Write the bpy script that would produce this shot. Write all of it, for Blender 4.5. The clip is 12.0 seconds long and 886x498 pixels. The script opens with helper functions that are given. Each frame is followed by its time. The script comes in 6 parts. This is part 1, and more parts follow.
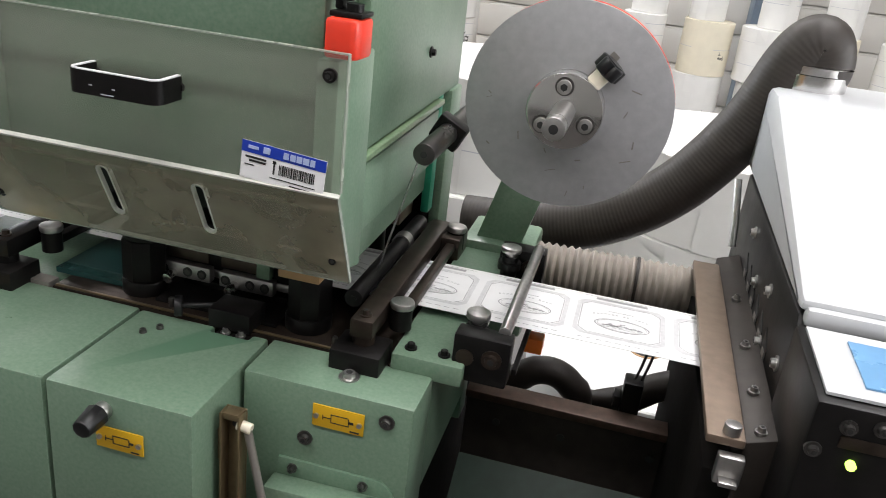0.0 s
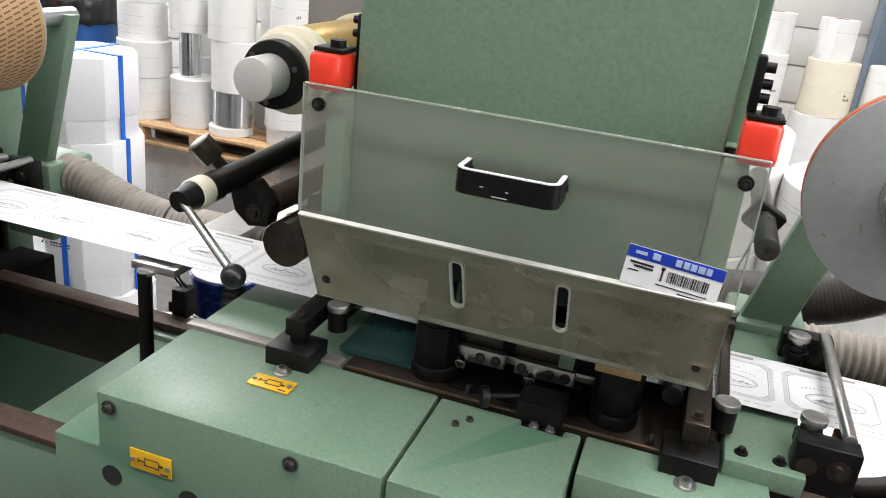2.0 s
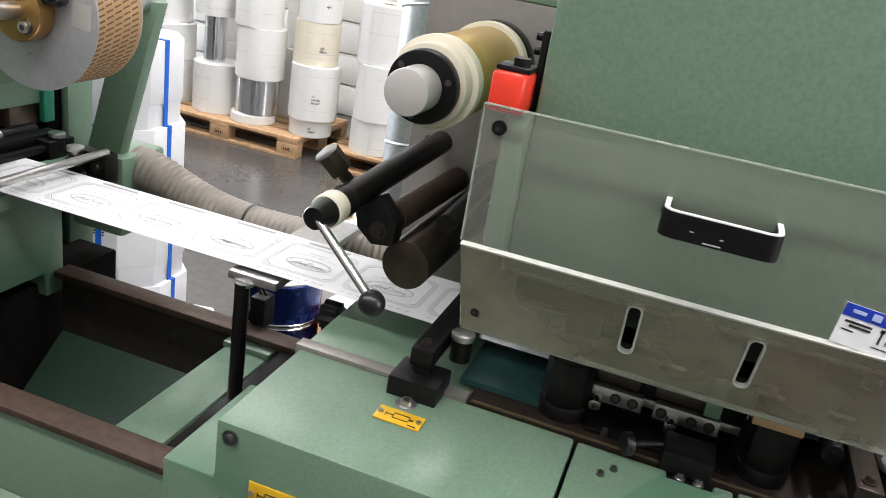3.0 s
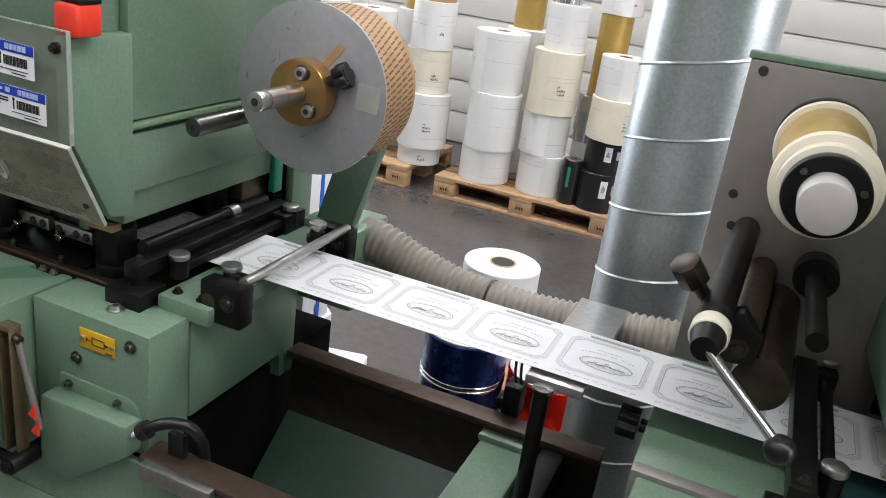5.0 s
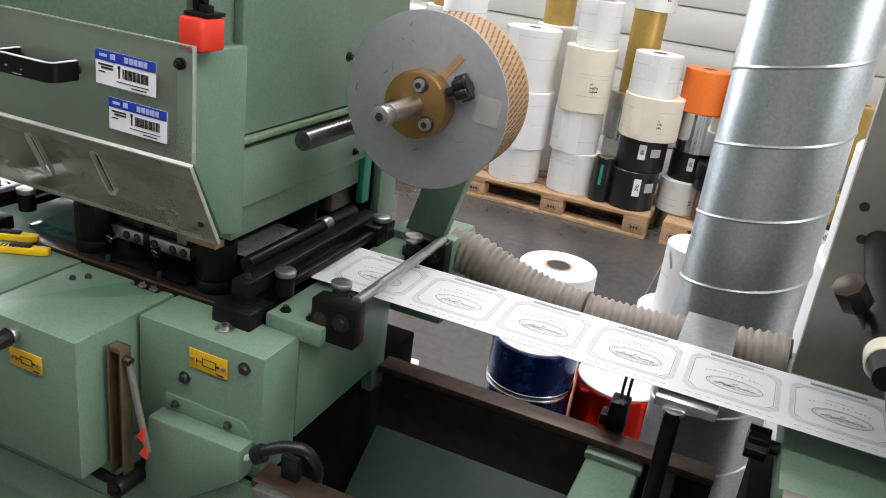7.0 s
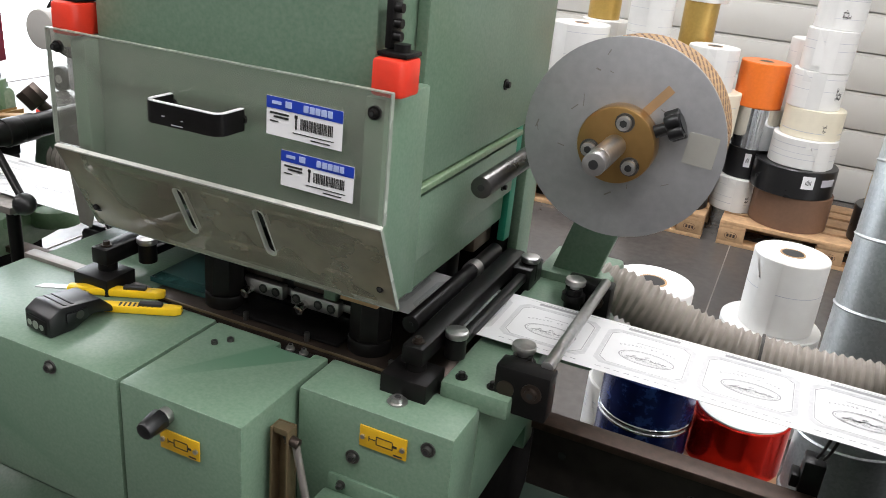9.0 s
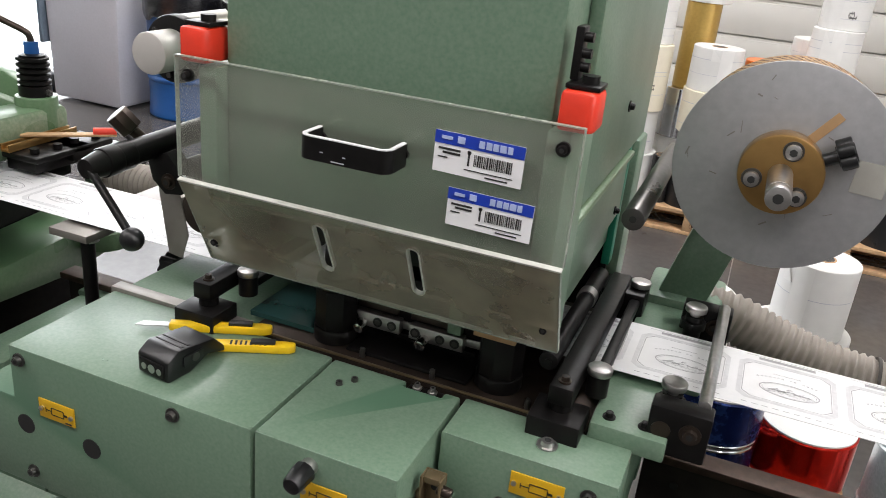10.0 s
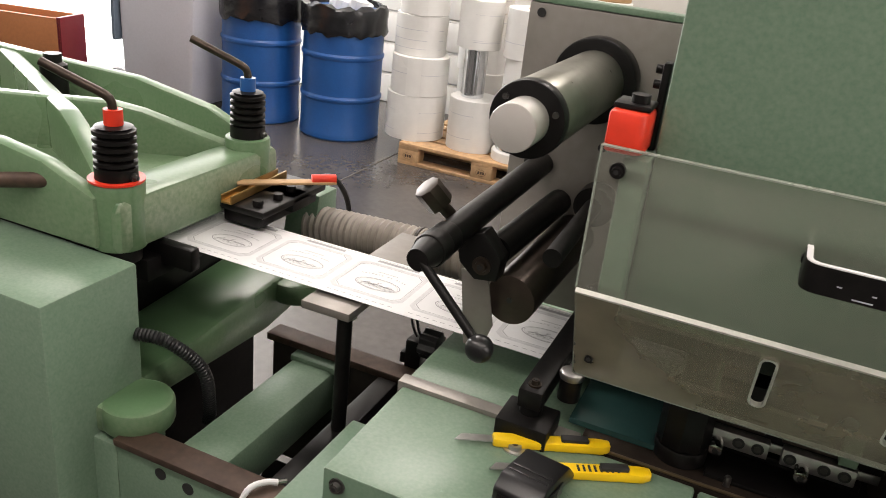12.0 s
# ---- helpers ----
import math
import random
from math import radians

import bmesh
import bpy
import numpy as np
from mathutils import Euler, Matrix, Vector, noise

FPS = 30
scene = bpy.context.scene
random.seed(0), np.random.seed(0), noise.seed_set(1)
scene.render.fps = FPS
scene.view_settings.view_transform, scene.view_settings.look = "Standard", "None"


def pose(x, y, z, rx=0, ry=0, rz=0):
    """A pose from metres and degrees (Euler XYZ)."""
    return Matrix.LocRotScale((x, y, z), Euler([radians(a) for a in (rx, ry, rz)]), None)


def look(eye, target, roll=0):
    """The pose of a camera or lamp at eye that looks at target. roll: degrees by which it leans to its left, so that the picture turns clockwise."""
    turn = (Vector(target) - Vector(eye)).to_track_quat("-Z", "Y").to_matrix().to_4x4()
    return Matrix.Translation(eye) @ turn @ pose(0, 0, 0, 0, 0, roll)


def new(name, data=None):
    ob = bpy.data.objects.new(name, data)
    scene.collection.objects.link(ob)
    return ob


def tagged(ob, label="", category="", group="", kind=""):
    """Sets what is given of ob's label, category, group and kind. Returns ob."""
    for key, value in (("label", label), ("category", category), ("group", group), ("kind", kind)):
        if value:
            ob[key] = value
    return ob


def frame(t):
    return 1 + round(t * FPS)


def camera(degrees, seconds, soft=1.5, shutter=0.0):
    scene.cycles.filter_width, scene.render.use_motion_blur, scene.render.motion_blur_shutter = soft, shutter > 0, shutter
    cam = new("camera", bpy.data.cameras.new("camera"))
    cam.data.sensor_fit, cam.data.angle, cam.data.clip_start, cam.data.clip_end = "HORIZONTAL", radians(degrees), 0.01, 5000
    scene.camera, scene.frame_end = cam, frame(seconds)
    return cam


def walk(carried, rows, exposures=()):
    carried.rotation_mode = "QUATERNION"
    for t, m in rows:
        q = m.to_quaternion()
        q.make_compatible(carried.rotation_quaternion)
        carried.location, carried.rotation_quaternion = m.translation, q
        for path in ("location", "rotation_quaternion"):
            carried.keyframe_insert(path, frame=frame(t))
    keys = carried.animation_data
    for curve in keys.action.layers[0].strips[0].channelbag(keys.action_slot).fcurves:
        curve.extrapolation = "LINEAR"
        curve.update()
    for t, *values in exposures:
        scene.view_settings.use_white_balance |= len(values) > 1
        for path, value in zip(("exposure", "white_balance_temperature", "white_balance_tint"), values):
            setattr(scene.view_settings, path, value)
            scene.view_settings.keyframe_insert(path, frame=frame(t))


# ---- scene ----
cam = camera(57.1, 12.0, soft=0.9, shutter=0.12)
PATH = [
    (0, (-0.013, -0.002, 1.612), (-0.396, 1.805, 0.844), 6.8),
    (0.5, (-0.089, 0.021, 1.629), (-0.524, 1.814, 0.857), 6.1),
    (1, (-0.163, 0.027, 1.631), (-0.643, 1.813, 0.87), 6.0),
    (1.5, (-0.243, -0.001, 1.64), (-0.748, 1.785, 0.896), 5.9),
    (2, (-0.327, -0.027, 1.634), (-0.854, 1.761, 0.91), 6.4),
    (2.5, (-0.414, -0.03, 1.631), (-0.952, 1.745, 0.882), 7.2),
    (3, (-0.512, -0.01, 1.625), (-1.022, 1.778, 0.889), 9.6),
    (3.5, (-0.58, 0.019, 1.629), (-1.194, 1.779, 0.902), 9.3),
    (3.7, (-0.615, 0.019, 1.624), (-1.227, 1.784, 0.911), 9.6),
    (5.3, (-0.893, -0.005, 1.648), (-1.561, 1.731, 0.912), 7.8),
    (5.5, (-0.906, -0.006, 1.644), (-1.577, 1.727, 0.905), 7.8),
    (6, (-0.945, -0.01, 1.641), (-1.627, 1.715, 0.893), 7.4),
    (6.5, (-0.988, -0.03, 1.647), (-1.645, 1.704, 0.899), 7.5),
    (8.3, (-1.085, 0.026, 1.622), (-1.845, 1.721, 0.881), 7.2),
    (8.5, (-1.136, 0.027, 1.633), (-1.88, 1.723, 0.878), 6.6),
    (9, (-1.259, 0.024, 1.644), (-1.962, 1.731, 0.876), 5.7),
    (9.5, (-1.362, 0.014, 1.649), (-2.021, 1.736, 0.874), 5.6),
    (10, (-1.462, 0.002, 1.647), (-2.103, 1.734, 0.878), 5.7),
    (10.5, (-1.54, 0.031, 1.642), (-2.226, 1.75, 0.886), 6.0),
    (11, (-1.618, 0.07, 1.633), (-2.426, 1.734, 0.873), 6.6),
    (11.5, (-1.751, 0.062, 1.646), (-2.538, 1.72, 0.852), 6.6),
    (12, (-1.893, 0.031, 1.657), (-2.582, 1.735, 0.868), 6.4),
]
walk(cam, [(t, look(eye, target, roll)) for t, eye, target, roll in PATH],
     [(0.0, 0.02, 6500, 12), (0.5, 0.21, 6500, 12), (1.0, 0.35, 6500, 12), (2.0, 0.33, 6450, 12), (3.0, 0.35, 6400, 12), (3.7, 0.24, 6350, 12), (5.5, -0.04, 6250, 12), (6.5, -0.03, 6300, 12),
      (8.5, 0.14, 6400, 12), (9.5, 0.03, 6450, 12), (10.0, 0.05, 6550, 13), (11.0, 0.02, 6950, 15), (11.5, -0.06, 7150, 16), (12.0, 0.02, 7200, 16)])

# ---- world and large lights ----
world = bpy.data.worlds.new("hall_daylight")
scene.world = world
world.use_nodes = True
sky = world.node_tree.nodes.new("ShaderNodeTexSky")
sky.sky_type, sky.sun_disc = 'NISHITA', False
sky.sun_elevation, sky.sun_rotation = radians(48), radians(200)
world.node_tree.links.new(sky.outputs[0], world.node_tree.nodes["Background"].inputs[0])
world.node_tree.nodes["Background"].inputs[1].default_value = 0.12
CEILING = 4.6


def area(name, m, sx, sy, watts, colour):
    data = bpy.data.lights.new(name, 'AREA')
    data.shape, data.size, data.size_y, data.energy, data.color = 'RECTANGLE', sx, sy, watts, colour
    ob = new(name, data)
    ob.matrix_world = m
    return ob


# daylight through the wide door and the rooflights, lamps hung over the aisles
area("door_daylight", look((-8.6, 5.45, 1.9), (-4.5, 1.5, 0.9)), 3.4, 3.2, 400, (0.88, 0.95, 1.0))
ROOFLIGHTS = [(-4.4, -3.3), (-1.5, -3.3), (1.4, -3.3), (-4.4, 3.7), (-1.5, 3.7), (0.75, 1.75)]
for x, y in ROOFLIGHTS:
    area("rooflight_daylight", pose(x, y, CEILING - 0.02), 1.1, 2.2, 9 if y < 0 else 90, (1.0, 0.99, 0.99))
# added fill from the end wall beyond the drying unit, for right-hand faces
area("side_fill_light", pose(4.93, 0.9, 2.2, 0, 90, 0), 1.5, 3.4, 112, (0.97, 0.985, 1.0))
BATTENS = [(x, 0.08, 2.62) for x in (-4.2, -2.5, -0.8, 0.9, 2.6)]
for x, y, z in BATTENS:
    area("batten_light", pose(x, y, z, 12), 1.45, 0.12, 12.2, (1.0, 0.975, 0.965))


# ---- materials ----
def material(name, colour, rough=0.5, metal=0.0, spread=0.06, grain=60.0, bump=0.1, stain=0.25, spot=(0.03, 0.03, 0.03),
             stain_size=5.0, coat=0.0, island=0.0, wear=None, spec=0.5, detail=6):
    """A painted, metal or paper surface: fine grain, broad tone, stains and a little relief."""
    mat = bpy.data.materials.new(name)
    mat.use_nodes = True
    n, l = mat.node_tree.nodes, mat.node_tree.links
    b = n["Principled BSDF"]
    b.inputs["Metallic"].default_value = metal
    b.inputs["Coat Weight"].default_value = coat
    b.inputs["Specular IOR Level"].default_value = spec
    tex = n.new("ShaderNodeTexCoord")
    fine = n.new("ShaderNodeTexNoise")
    fine.inputs["Scale"].default_value, fine.inputs["Detail"].default_value = grain, 4
    broad = n.new("ShaderNodeTexNoise")
    broad.inputs["Scale"].default_value, broad.inputs["Detail"].default_value = stain_size, detail
    broad.inputs["Roughness"].default_value = 0.65
    for t in (fine, broad):
        l.new(tex.outputs["Object"], t.inputs["Vector"])
    ramp = n.new("ShaderNodeValToRGB")
    ramp.color_ramp.elements[0].position, ramp.color_ramp.elements[1].position = 0.3, 0.7
    for e, k in zip(ramp.color_ramp.elements, (1 - spread, 1 + spread)):
        e.color = (*(min(1, c * k) for c in colour), 1)
    l.new(fine.outputs["Fac"], ramp.inputs["Fac"])
    mask = n.new("ShaderNodeValToRGB")
    mask.color_ramp.elements[0].position, mask.color_ramp.elements[1].position = 0.5, 0.78
    mask.color_ramp.elements[0].color, mask.color_ramp.elements[1].color = (0, 0, 0, 1), (stain, stain, stain, 1)
    l.new(broad.outputs["Fac"], mask.inputs["Fac"])
    mix = n.new("ShaderNodeMix")
    mix.data_type = 'RGBA'
    l.new(mask.outputs["Color"], mix.inputs["Factor"])
    l.new(ramp.outputs["Color"], mix.inputs["A"])
    mix.inputs["B"].default_value = (*spot, 1)
    last = mix.outputs["Result"]
    if wear:
        geo = n.new("ShaderNodeNewGeometry")
        edge = n.new("ShaderNodeValToRGB")
        edge.color_ramp.elements[0].position, edge.color_ramp.elements[1].position = 0.53, 0.6
        l.new(geo.outputs["Pointiness"], edge.inputs["Fac"])
        broken = n.new("ShaderNodeMath")
        broken.operation = 'MULTIPLY'
        l.new(edge.outputs["Color"], broken.inputs[0])
        l.new(fine.outputs["Fac"], broken.inputs[1])
        mix2 = n.new("ShaderNodeMix")
        mix2.data_type = 'RGBA'
        l.new(broken.outputs[0], mix2.inputs["Factor"])
        l.new(last, mix2.inputs["A"])
        mix2.inputs["B"].default_value = (*wear, 1)
        last = mix2.outputs["Result"]
    if island:
        info = n.new("ShaderNodeObjectInfo")
        hsv = n.new("ShaderNodeHueSaturation")
        span = n.new("ShaderNodeMapRange")
        span.inputs["To Min"].default_value, span.inputs["To Max"].default_value = 1 - island, 1 + island
        l.new(info.outputs["Random"], span.inputs["Value"])
        l.new(span.outputs[0], hsv.inputs["Value"])
        l.new(last, hsv.inputs["Color"])
        last = hsv.outputs["Color"]
    l.new(last, b.inputs["Base Color"])
    r = n.new("ShaderNodeMapRange")
    r.inputs["To Min"].default_value, r.inputs["To Max"].default_value = max(0.02, rough - 0.08), min(1, rough + 0.12)
    l.new(broad.outputs["Fac"], r.inputs["Value"])
    l.new(r.outputs[0], b.inputs["Roughness"])
    if bump:
        bp = n.new("ShaderNodeBump")
        bp.inputs["Strength"].default_value, bp.inputs["Distance"].default_value = bump, 0.002
        l.new(fine.outputs["Fac"], bp.inputs["Height"])
        l.new(bp.outputs[0], b.inputs["Normal"])
    return mat


GREEN = material("green_machine_paint", (0.092, 0.184, 0.118), 0.33, spread=0.004, grain=240, bump=0.0, detail=1.5, stain=0.1, spot=(0.06, 0.095, 0.065), stain_size=7,
                 wear=(0.3, 0.36, 0.28))
GREEN_PALE = material("pale_green_casting_paint", (0.086, 0.18, 0.084), 0.28, spread=0.01, grain=160, bump=0.0, detail=2, stain=0.18, spot=(0.06, 0.09, 0.05), wear=(0.34, 0.38, 0.28))
TEAL = material("bright_green_enamel", (0.02, 0.28, 0.17), 0.4, stain=0.1)
BLACK = material("blackened_steel", (0.0055, 0.005, 0.005), 0.36, 0.0, spread=0.25, grain=80, stain=0.35, spot=(0.022, 0.019, 0.017), stain_size=14, spec=0.24)
GUNMETAL = material("dark_screw_steel", (0.13, 0.125, 0.12), 0.28, 0.9, stain=0.3, spot=(0.03, 0.03, 0.03), stain_size=40)
CAP = material("turned_pale_metal", (0.56, 0.54, 0.51), 0.45, 0.35, spread=0.03, stain=0.1, spot=(0.4, 0.38, 0.35))
BROWN_STEEL = material("brown_worn_steel", (0.22, 0.165, 0.125), 0.42, 0.5, spread=0.1, stain=0.35, spot=(0.1, 0.07, 0.05), stain_size=10)
BLACK_PLASTIC = material("black_plastic", (0.007, 0.007, 0.008), 0.33, stain=0.1, spot=(0.05, 0.05, 0.05), bump=0.05)
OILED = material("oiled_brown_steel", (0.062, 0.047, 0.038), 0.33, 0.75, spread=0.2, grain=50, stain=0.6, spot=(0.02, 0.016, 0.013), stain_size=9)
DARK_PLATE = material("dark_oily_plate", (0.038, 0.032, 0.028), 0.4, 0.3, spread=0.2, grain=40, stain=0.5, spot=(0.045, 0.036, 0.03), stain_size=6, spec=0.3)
# near-black, no sheen: deep shade of the recesses put into the colour
MATTE = material("matte_black_shade", (0.006, 0.0055, 0.005), 0.8, spread=0.3, grain=50, stain=0.4, spot=(0.015, 0.012, 0.01), stain_size=6, spec=0.06)
# green paint with the shadow inside the bay mixed into its colour
TRAY_SHADE_GREEN = material("shade_darkened_green_paint", (0.018, 0.046, 0.029), 0.45, spread=0.12, grain=60, stain=0.5, spot=(0.012, 0.02, 0.014), stain_size=5)
# pale green for chipped paint and for painted highlights on edges
WORN = material("worn_edge_highlight", (0.17, 0.26, 0.185), 0.45, spread=0.2, grain=120, stain=0.5, spot=(0.12, 0.2, 0.14), stain_size=30)
RUST = material("rust_brown_rail", (0.08, 0.05, 0.037), 0.5, 0.4, spread=0.25, grain=70, stain=0.5, spot=(0.03, 0.02, 0.016), stain_size=11)
STEEL = material("brushed_steel", (0.5, 0.49, 0.48), 0.3, 0.95, spread=0.1, grain=120, stain=0.25, spot=(0.2, 0.19, 0.18), bump=0.05)
ALU = material("dull_aluminium_disc", (0.42, 0.42, 0.43), 0.47, 0.55, spread=0.06, grain=90, stain=0.42, spot=(0.24, 0.24, 0.25), stain_size=16, bump=0.04)
GREY_PLATE = material("grey_steel_plate", (0.27, 0.25, 0.23), 0.42, 0.55, spread=0.06, stain=0.3, spot=(0.15, 0.13, 0.11), stain_size=6, bump=0.05)
CHROME = material("polished_chrome", (0.7, 0.69, 0.68), 0.14, 1.0, spread=0.05, stain=0.15, spot=(0.3, 0.3, 0.3), bump=0.0)
BRASS = material("brass_hub", (0.42, 0.25, 0.09), 0.3, 0.85, spread=0.08, stain=0.3, spot=(0.2, 0.11, 0.04), stain_size=20, bump=0.03)
RED = material("red_plastic", (0.78, 0.045, 0.02), 0.36, stain=0.12, spot=(0.4, 0.02, 0.01), bump=0.03)
YELLOW = material("yellow_plate", (0.72, 0.42, 0.015), 0.35, 0.1, spread=0.06, stain=0.2, spot=(0.4, 0.22, 0.01), stain_size=30, bump=0.02)
KNIFE = material("yellow_plastic", (0.85, 0.55, 0.012), 0.35, stain=0.06, bump=0.02)
INK = material("black_ink", (0.02, 0.02, 0.02), 0.5, stain=0.0, bump=0)
GREY_INK = material("grey_foil_print", (0.36, 0.36, 0.37), 0.32, 0.3, spread=0.12, grain=150, stain=0.2, spot=(0.6, 0.6, 0.6), bump=0)
PALE_INK = material("pale_grey_print", (0.63, 0.63, 0.64), 0.4, 0.1, spread=0.08, grain=150, stain=0.0, bump=0)
WEB = material("white_label_web", (0.77, 0.77, 0.775), 0.32, spread=0.015, stain=0.03, spot=(0.7, 0.7, 0.7), bump=0.02)
STICKER = material("white_sticker", (0.85, 0.85, 0.86), 0.42, spread=0.02, stain=0.06, spot=(0.6, 0.6, 0.6), bump=0)
BLUE = material("blue_print", (0.01, 0.045, 0.42), 0.4, spread=0.05, stain=0.05, bump=0)
BLUE_INK = material("pale_blue_print", (0.42, 0.5, 0.75), 0.4, spread=0.05, stain=0.0, bump=0)
PAPER = material("white_paper_roll", (0.75, 0.742, 0.72), 0.6, spread=0.02, grain=20, stain=0.12, spot=(0.6, 0.58, 0.54), stain_size=3, bump=0.03, island=0.05)
CREAM = material("cream_paper_roll", (0.76, 0.70, 0.56), 0.6, spread=0.03, grain=20, stain=0.15, spot=(0.6, 0.52, 0.38), stain_size=4, bump=0.03)
GOLD = material("gold_foil_roll", (0.5, 0.33, 0.09), 0.33, 0.5, spread=0.06, stain=0.15, spot=(0.3, 0.17, 0.05), bump=0.02)
SILVER = material("silver_film_roll", (0.7, 0.72, 0.75), 0.12, 1.0, spread=0.04, stain=0.1, spot=(0.4, 0.42, 0.45), bump=0.01)
BROWN_ROLL = material("brown_paper_roll", (0.19, 0.105, 0.065), 0.5, spread=0.06, stain=0.2, spot=(0.09, 0.05, 0.03))
ORANGE = material("orange_film_roll", (0.85, 0.19, 0.02), 0.35, spread=0.04, stain=0.1, spot=(0.6, 0.1, 0.01))
BLACK_FILM = material("black_film_roll", (0.012, 0.012, 0.013), 0.28, stain=0.2, spot=(0.07, 0.07, 0.07))
RED_FOIL = material("red_foil_roll", (0.72, 0.02, 0.008), 0.16, 0.75, spread=0.15, grain=9, stain=0.6, spot=(0.2, 0.0, 0.0), stain_size=13, bump=0.02)
BLUE_FOIL = material("dark_blue_foil", (0.01, 0.022, 0.12), 0.24, 0.5, spread=0.3, grain=14, stain=0.8, spot=(0.05, 0.14, 0.45), stain_size=30, bump=0.02)
DRUM_BLUE = material("blue_drum_paint", (0.010, 0.09, 0.31), 0.35, spread=0.05, stain=0.2, spot=(0.02, 0.04, 0.12), bump=0.05)
BAG = material("black_bin_bag", (0.01, 0.01, 0.012), 0.22, stain=0.2, spot=(0.05, 0.05, 0.05), grain=22, bump=1.0)
GREY_BIN = material("grey_bin_plastic", (0.50, 0.50, 0.55), 0.5, spread=0.03, stain=0.15, spot=(0.3, 0.3, 0.33))
WOOD = material("pallet_wood", (0.48, 0.30, 0.16), 0.7, spread=0.18, grain=26, stain=0.4, spot=(0.25, 0.15, 0.08), stain_size=6, bump=0.3, island=0.22)
CARD = material("white_carton", (0.78, 0.78, 0.79), 0.6, spread=0.02, stain=0.1, spot=(0.62, 0.61, 0.6), bump=0.04)
TAN = material("tan_card_core", (0.45, 0.28, 0.14), 0.65, spread=0.12, grain=35, stain=0.3, spot=(0.28, 0.16, 0.07), bump=0.1)
HOSE = material("grey_ribbed_hose", (0.31, 0.275, 0.24), 0.5, spread=0.12, grain=30, stain=0.45, spot=(0.12, 0.10, 0.08), stain_size=8, bump=0.08)
DARK_HOSE = material("black_ribbed_hose", (0.03, 0.024, 0.02), 0.5, spread=0.15, stain=0.3, spot=(0.07, 0.06, 0.05), stain_size=8, bump=0.08)
WHITE_METAL = material("white_enamel", (0.53, 0.54, 0.555), 0.35, spread=0.02, stain=0.1, spot=(0.5, 0.5, 0.5), stain_size=9, bump=0.04)
WALL = material("pale_wall_panel", (0.58, 0.565, 0.53), 0.5, spread=0.02, grain=8, stain=0.15, spot=(0.54, 0.53, 0.5), stain_size=2, bump=0.03)
# darker grey for the unseen front wall, so less light bounces back
WALL_DULL = material("dull_grey_low_bounce", (0.27, 0.26, 0.245), 0.6, spread=0.03, grain=8, stain=0.2, spot=(0.2, 0.19, 0.18), stain_size=2, bump=0.03)
COLUMN = material("blue_grey_steel_column", (0.14, 0.185, 0.24), 0.45, stain=0.2, spot=(0.08, 0.1, 0.13))
BLUE_SHEET = material("blue_film_strip", (0.15, 0.33, 0.56), 0.25, 0.1, spread=0.08, grain=30, stain=0.25, spot=(0.07, 0.16, 0.3), stain_size=16)
BROWN_TOTE = material("orange_brown_crate", (0.50, 0.19, 0.075), 0.5, stain=0.2, spot=(0.2, 0.05, 0.03))
RED_DARK = material("dark_red_board", (0.17, 0.012, 0.02), 0.4, stain=0.1)
STRAP = material("blue_strap", (0.01, 0.13, 0.62), 0.4, stain=0.0, bump=0)
SHAFT_GREY = material("olive_grey_shaft_steel", (0.24, 0.235, 0.2), 0.3, 0.7, spread=0.06, stain=0.35, spot=(0.09, 0.085, 0.07), stain_size=12)
BRONZE = material("worn_bronze_channel", (0.2, 0.15, 0.085), 0.4, 0.65, spread=0.12, stain=0.4, spot=(0.09, 0.065, 0.04), stain_size=14)
TAPE = material("clear_yellowed_tape", (0.46, 0.45, 0.41), 0.22, 0.2, spread=0.05, stain=0.3, spot=(0.36, 0.34, 0.28), stain_size=40)
FOIL_PRINT = material("faded_brown_print", (0.15, 0.078, 0.04), 0.55, spread=0.1, stain=0.3, spot=(0.36, 0.21, 0.1), stain_size=20)
GLOSS_GREEN = material("glossy_dark_green_enamel", (0.03, 0.085, 0.08), 0.06, spread=0.03, stain=0.2, spot=(0.02, 0.05, 0.05), stain_size=9, bump=0.0, coat=0.6)
WHITE_RING = material("white_nylon", (0.74, 0.68, 0.55), 0.45, stain=0.1, spot=(0.5, 0.45, 0.35))


def galvanised():
    mat = material("galvanised_steel", (0.5, 0.53, 0.54), 0.34, 0.75, spread=0.05, bump=0.02)
    n, l = mat.node_tree.nodes, mat.node_tree.links
    b = n["Principled BSDF"]
    tex = n.new("ShaderNodeTexCoord")
    vor = n.new("ShaderNodeTexVoronoi")
    vor.inputs["Scale"].default_value = 210
    l.new(tex.outputs["Object"], vor.inputs["Vector"])
    ramp = n.new("ShaderNodeValToRGB")
    ramp.color_ramp.elements[0].color, ramp.color_ramp.elements[1].color = (0.49, 0.53, 0.54, 1), (0.6, 0.63, 0.645, 1)
    sep = n.new("ShaderNodeSeparateColor")
    l.new(vor.outputs["Color"], sep.inputs[0])
    l.new(sep.outputs[0], ramp.inputs["Fac"])
    l.new(ramp.outputs["Color"], b.inputs["Base Color"])
    return mat


GALV = galvanised()


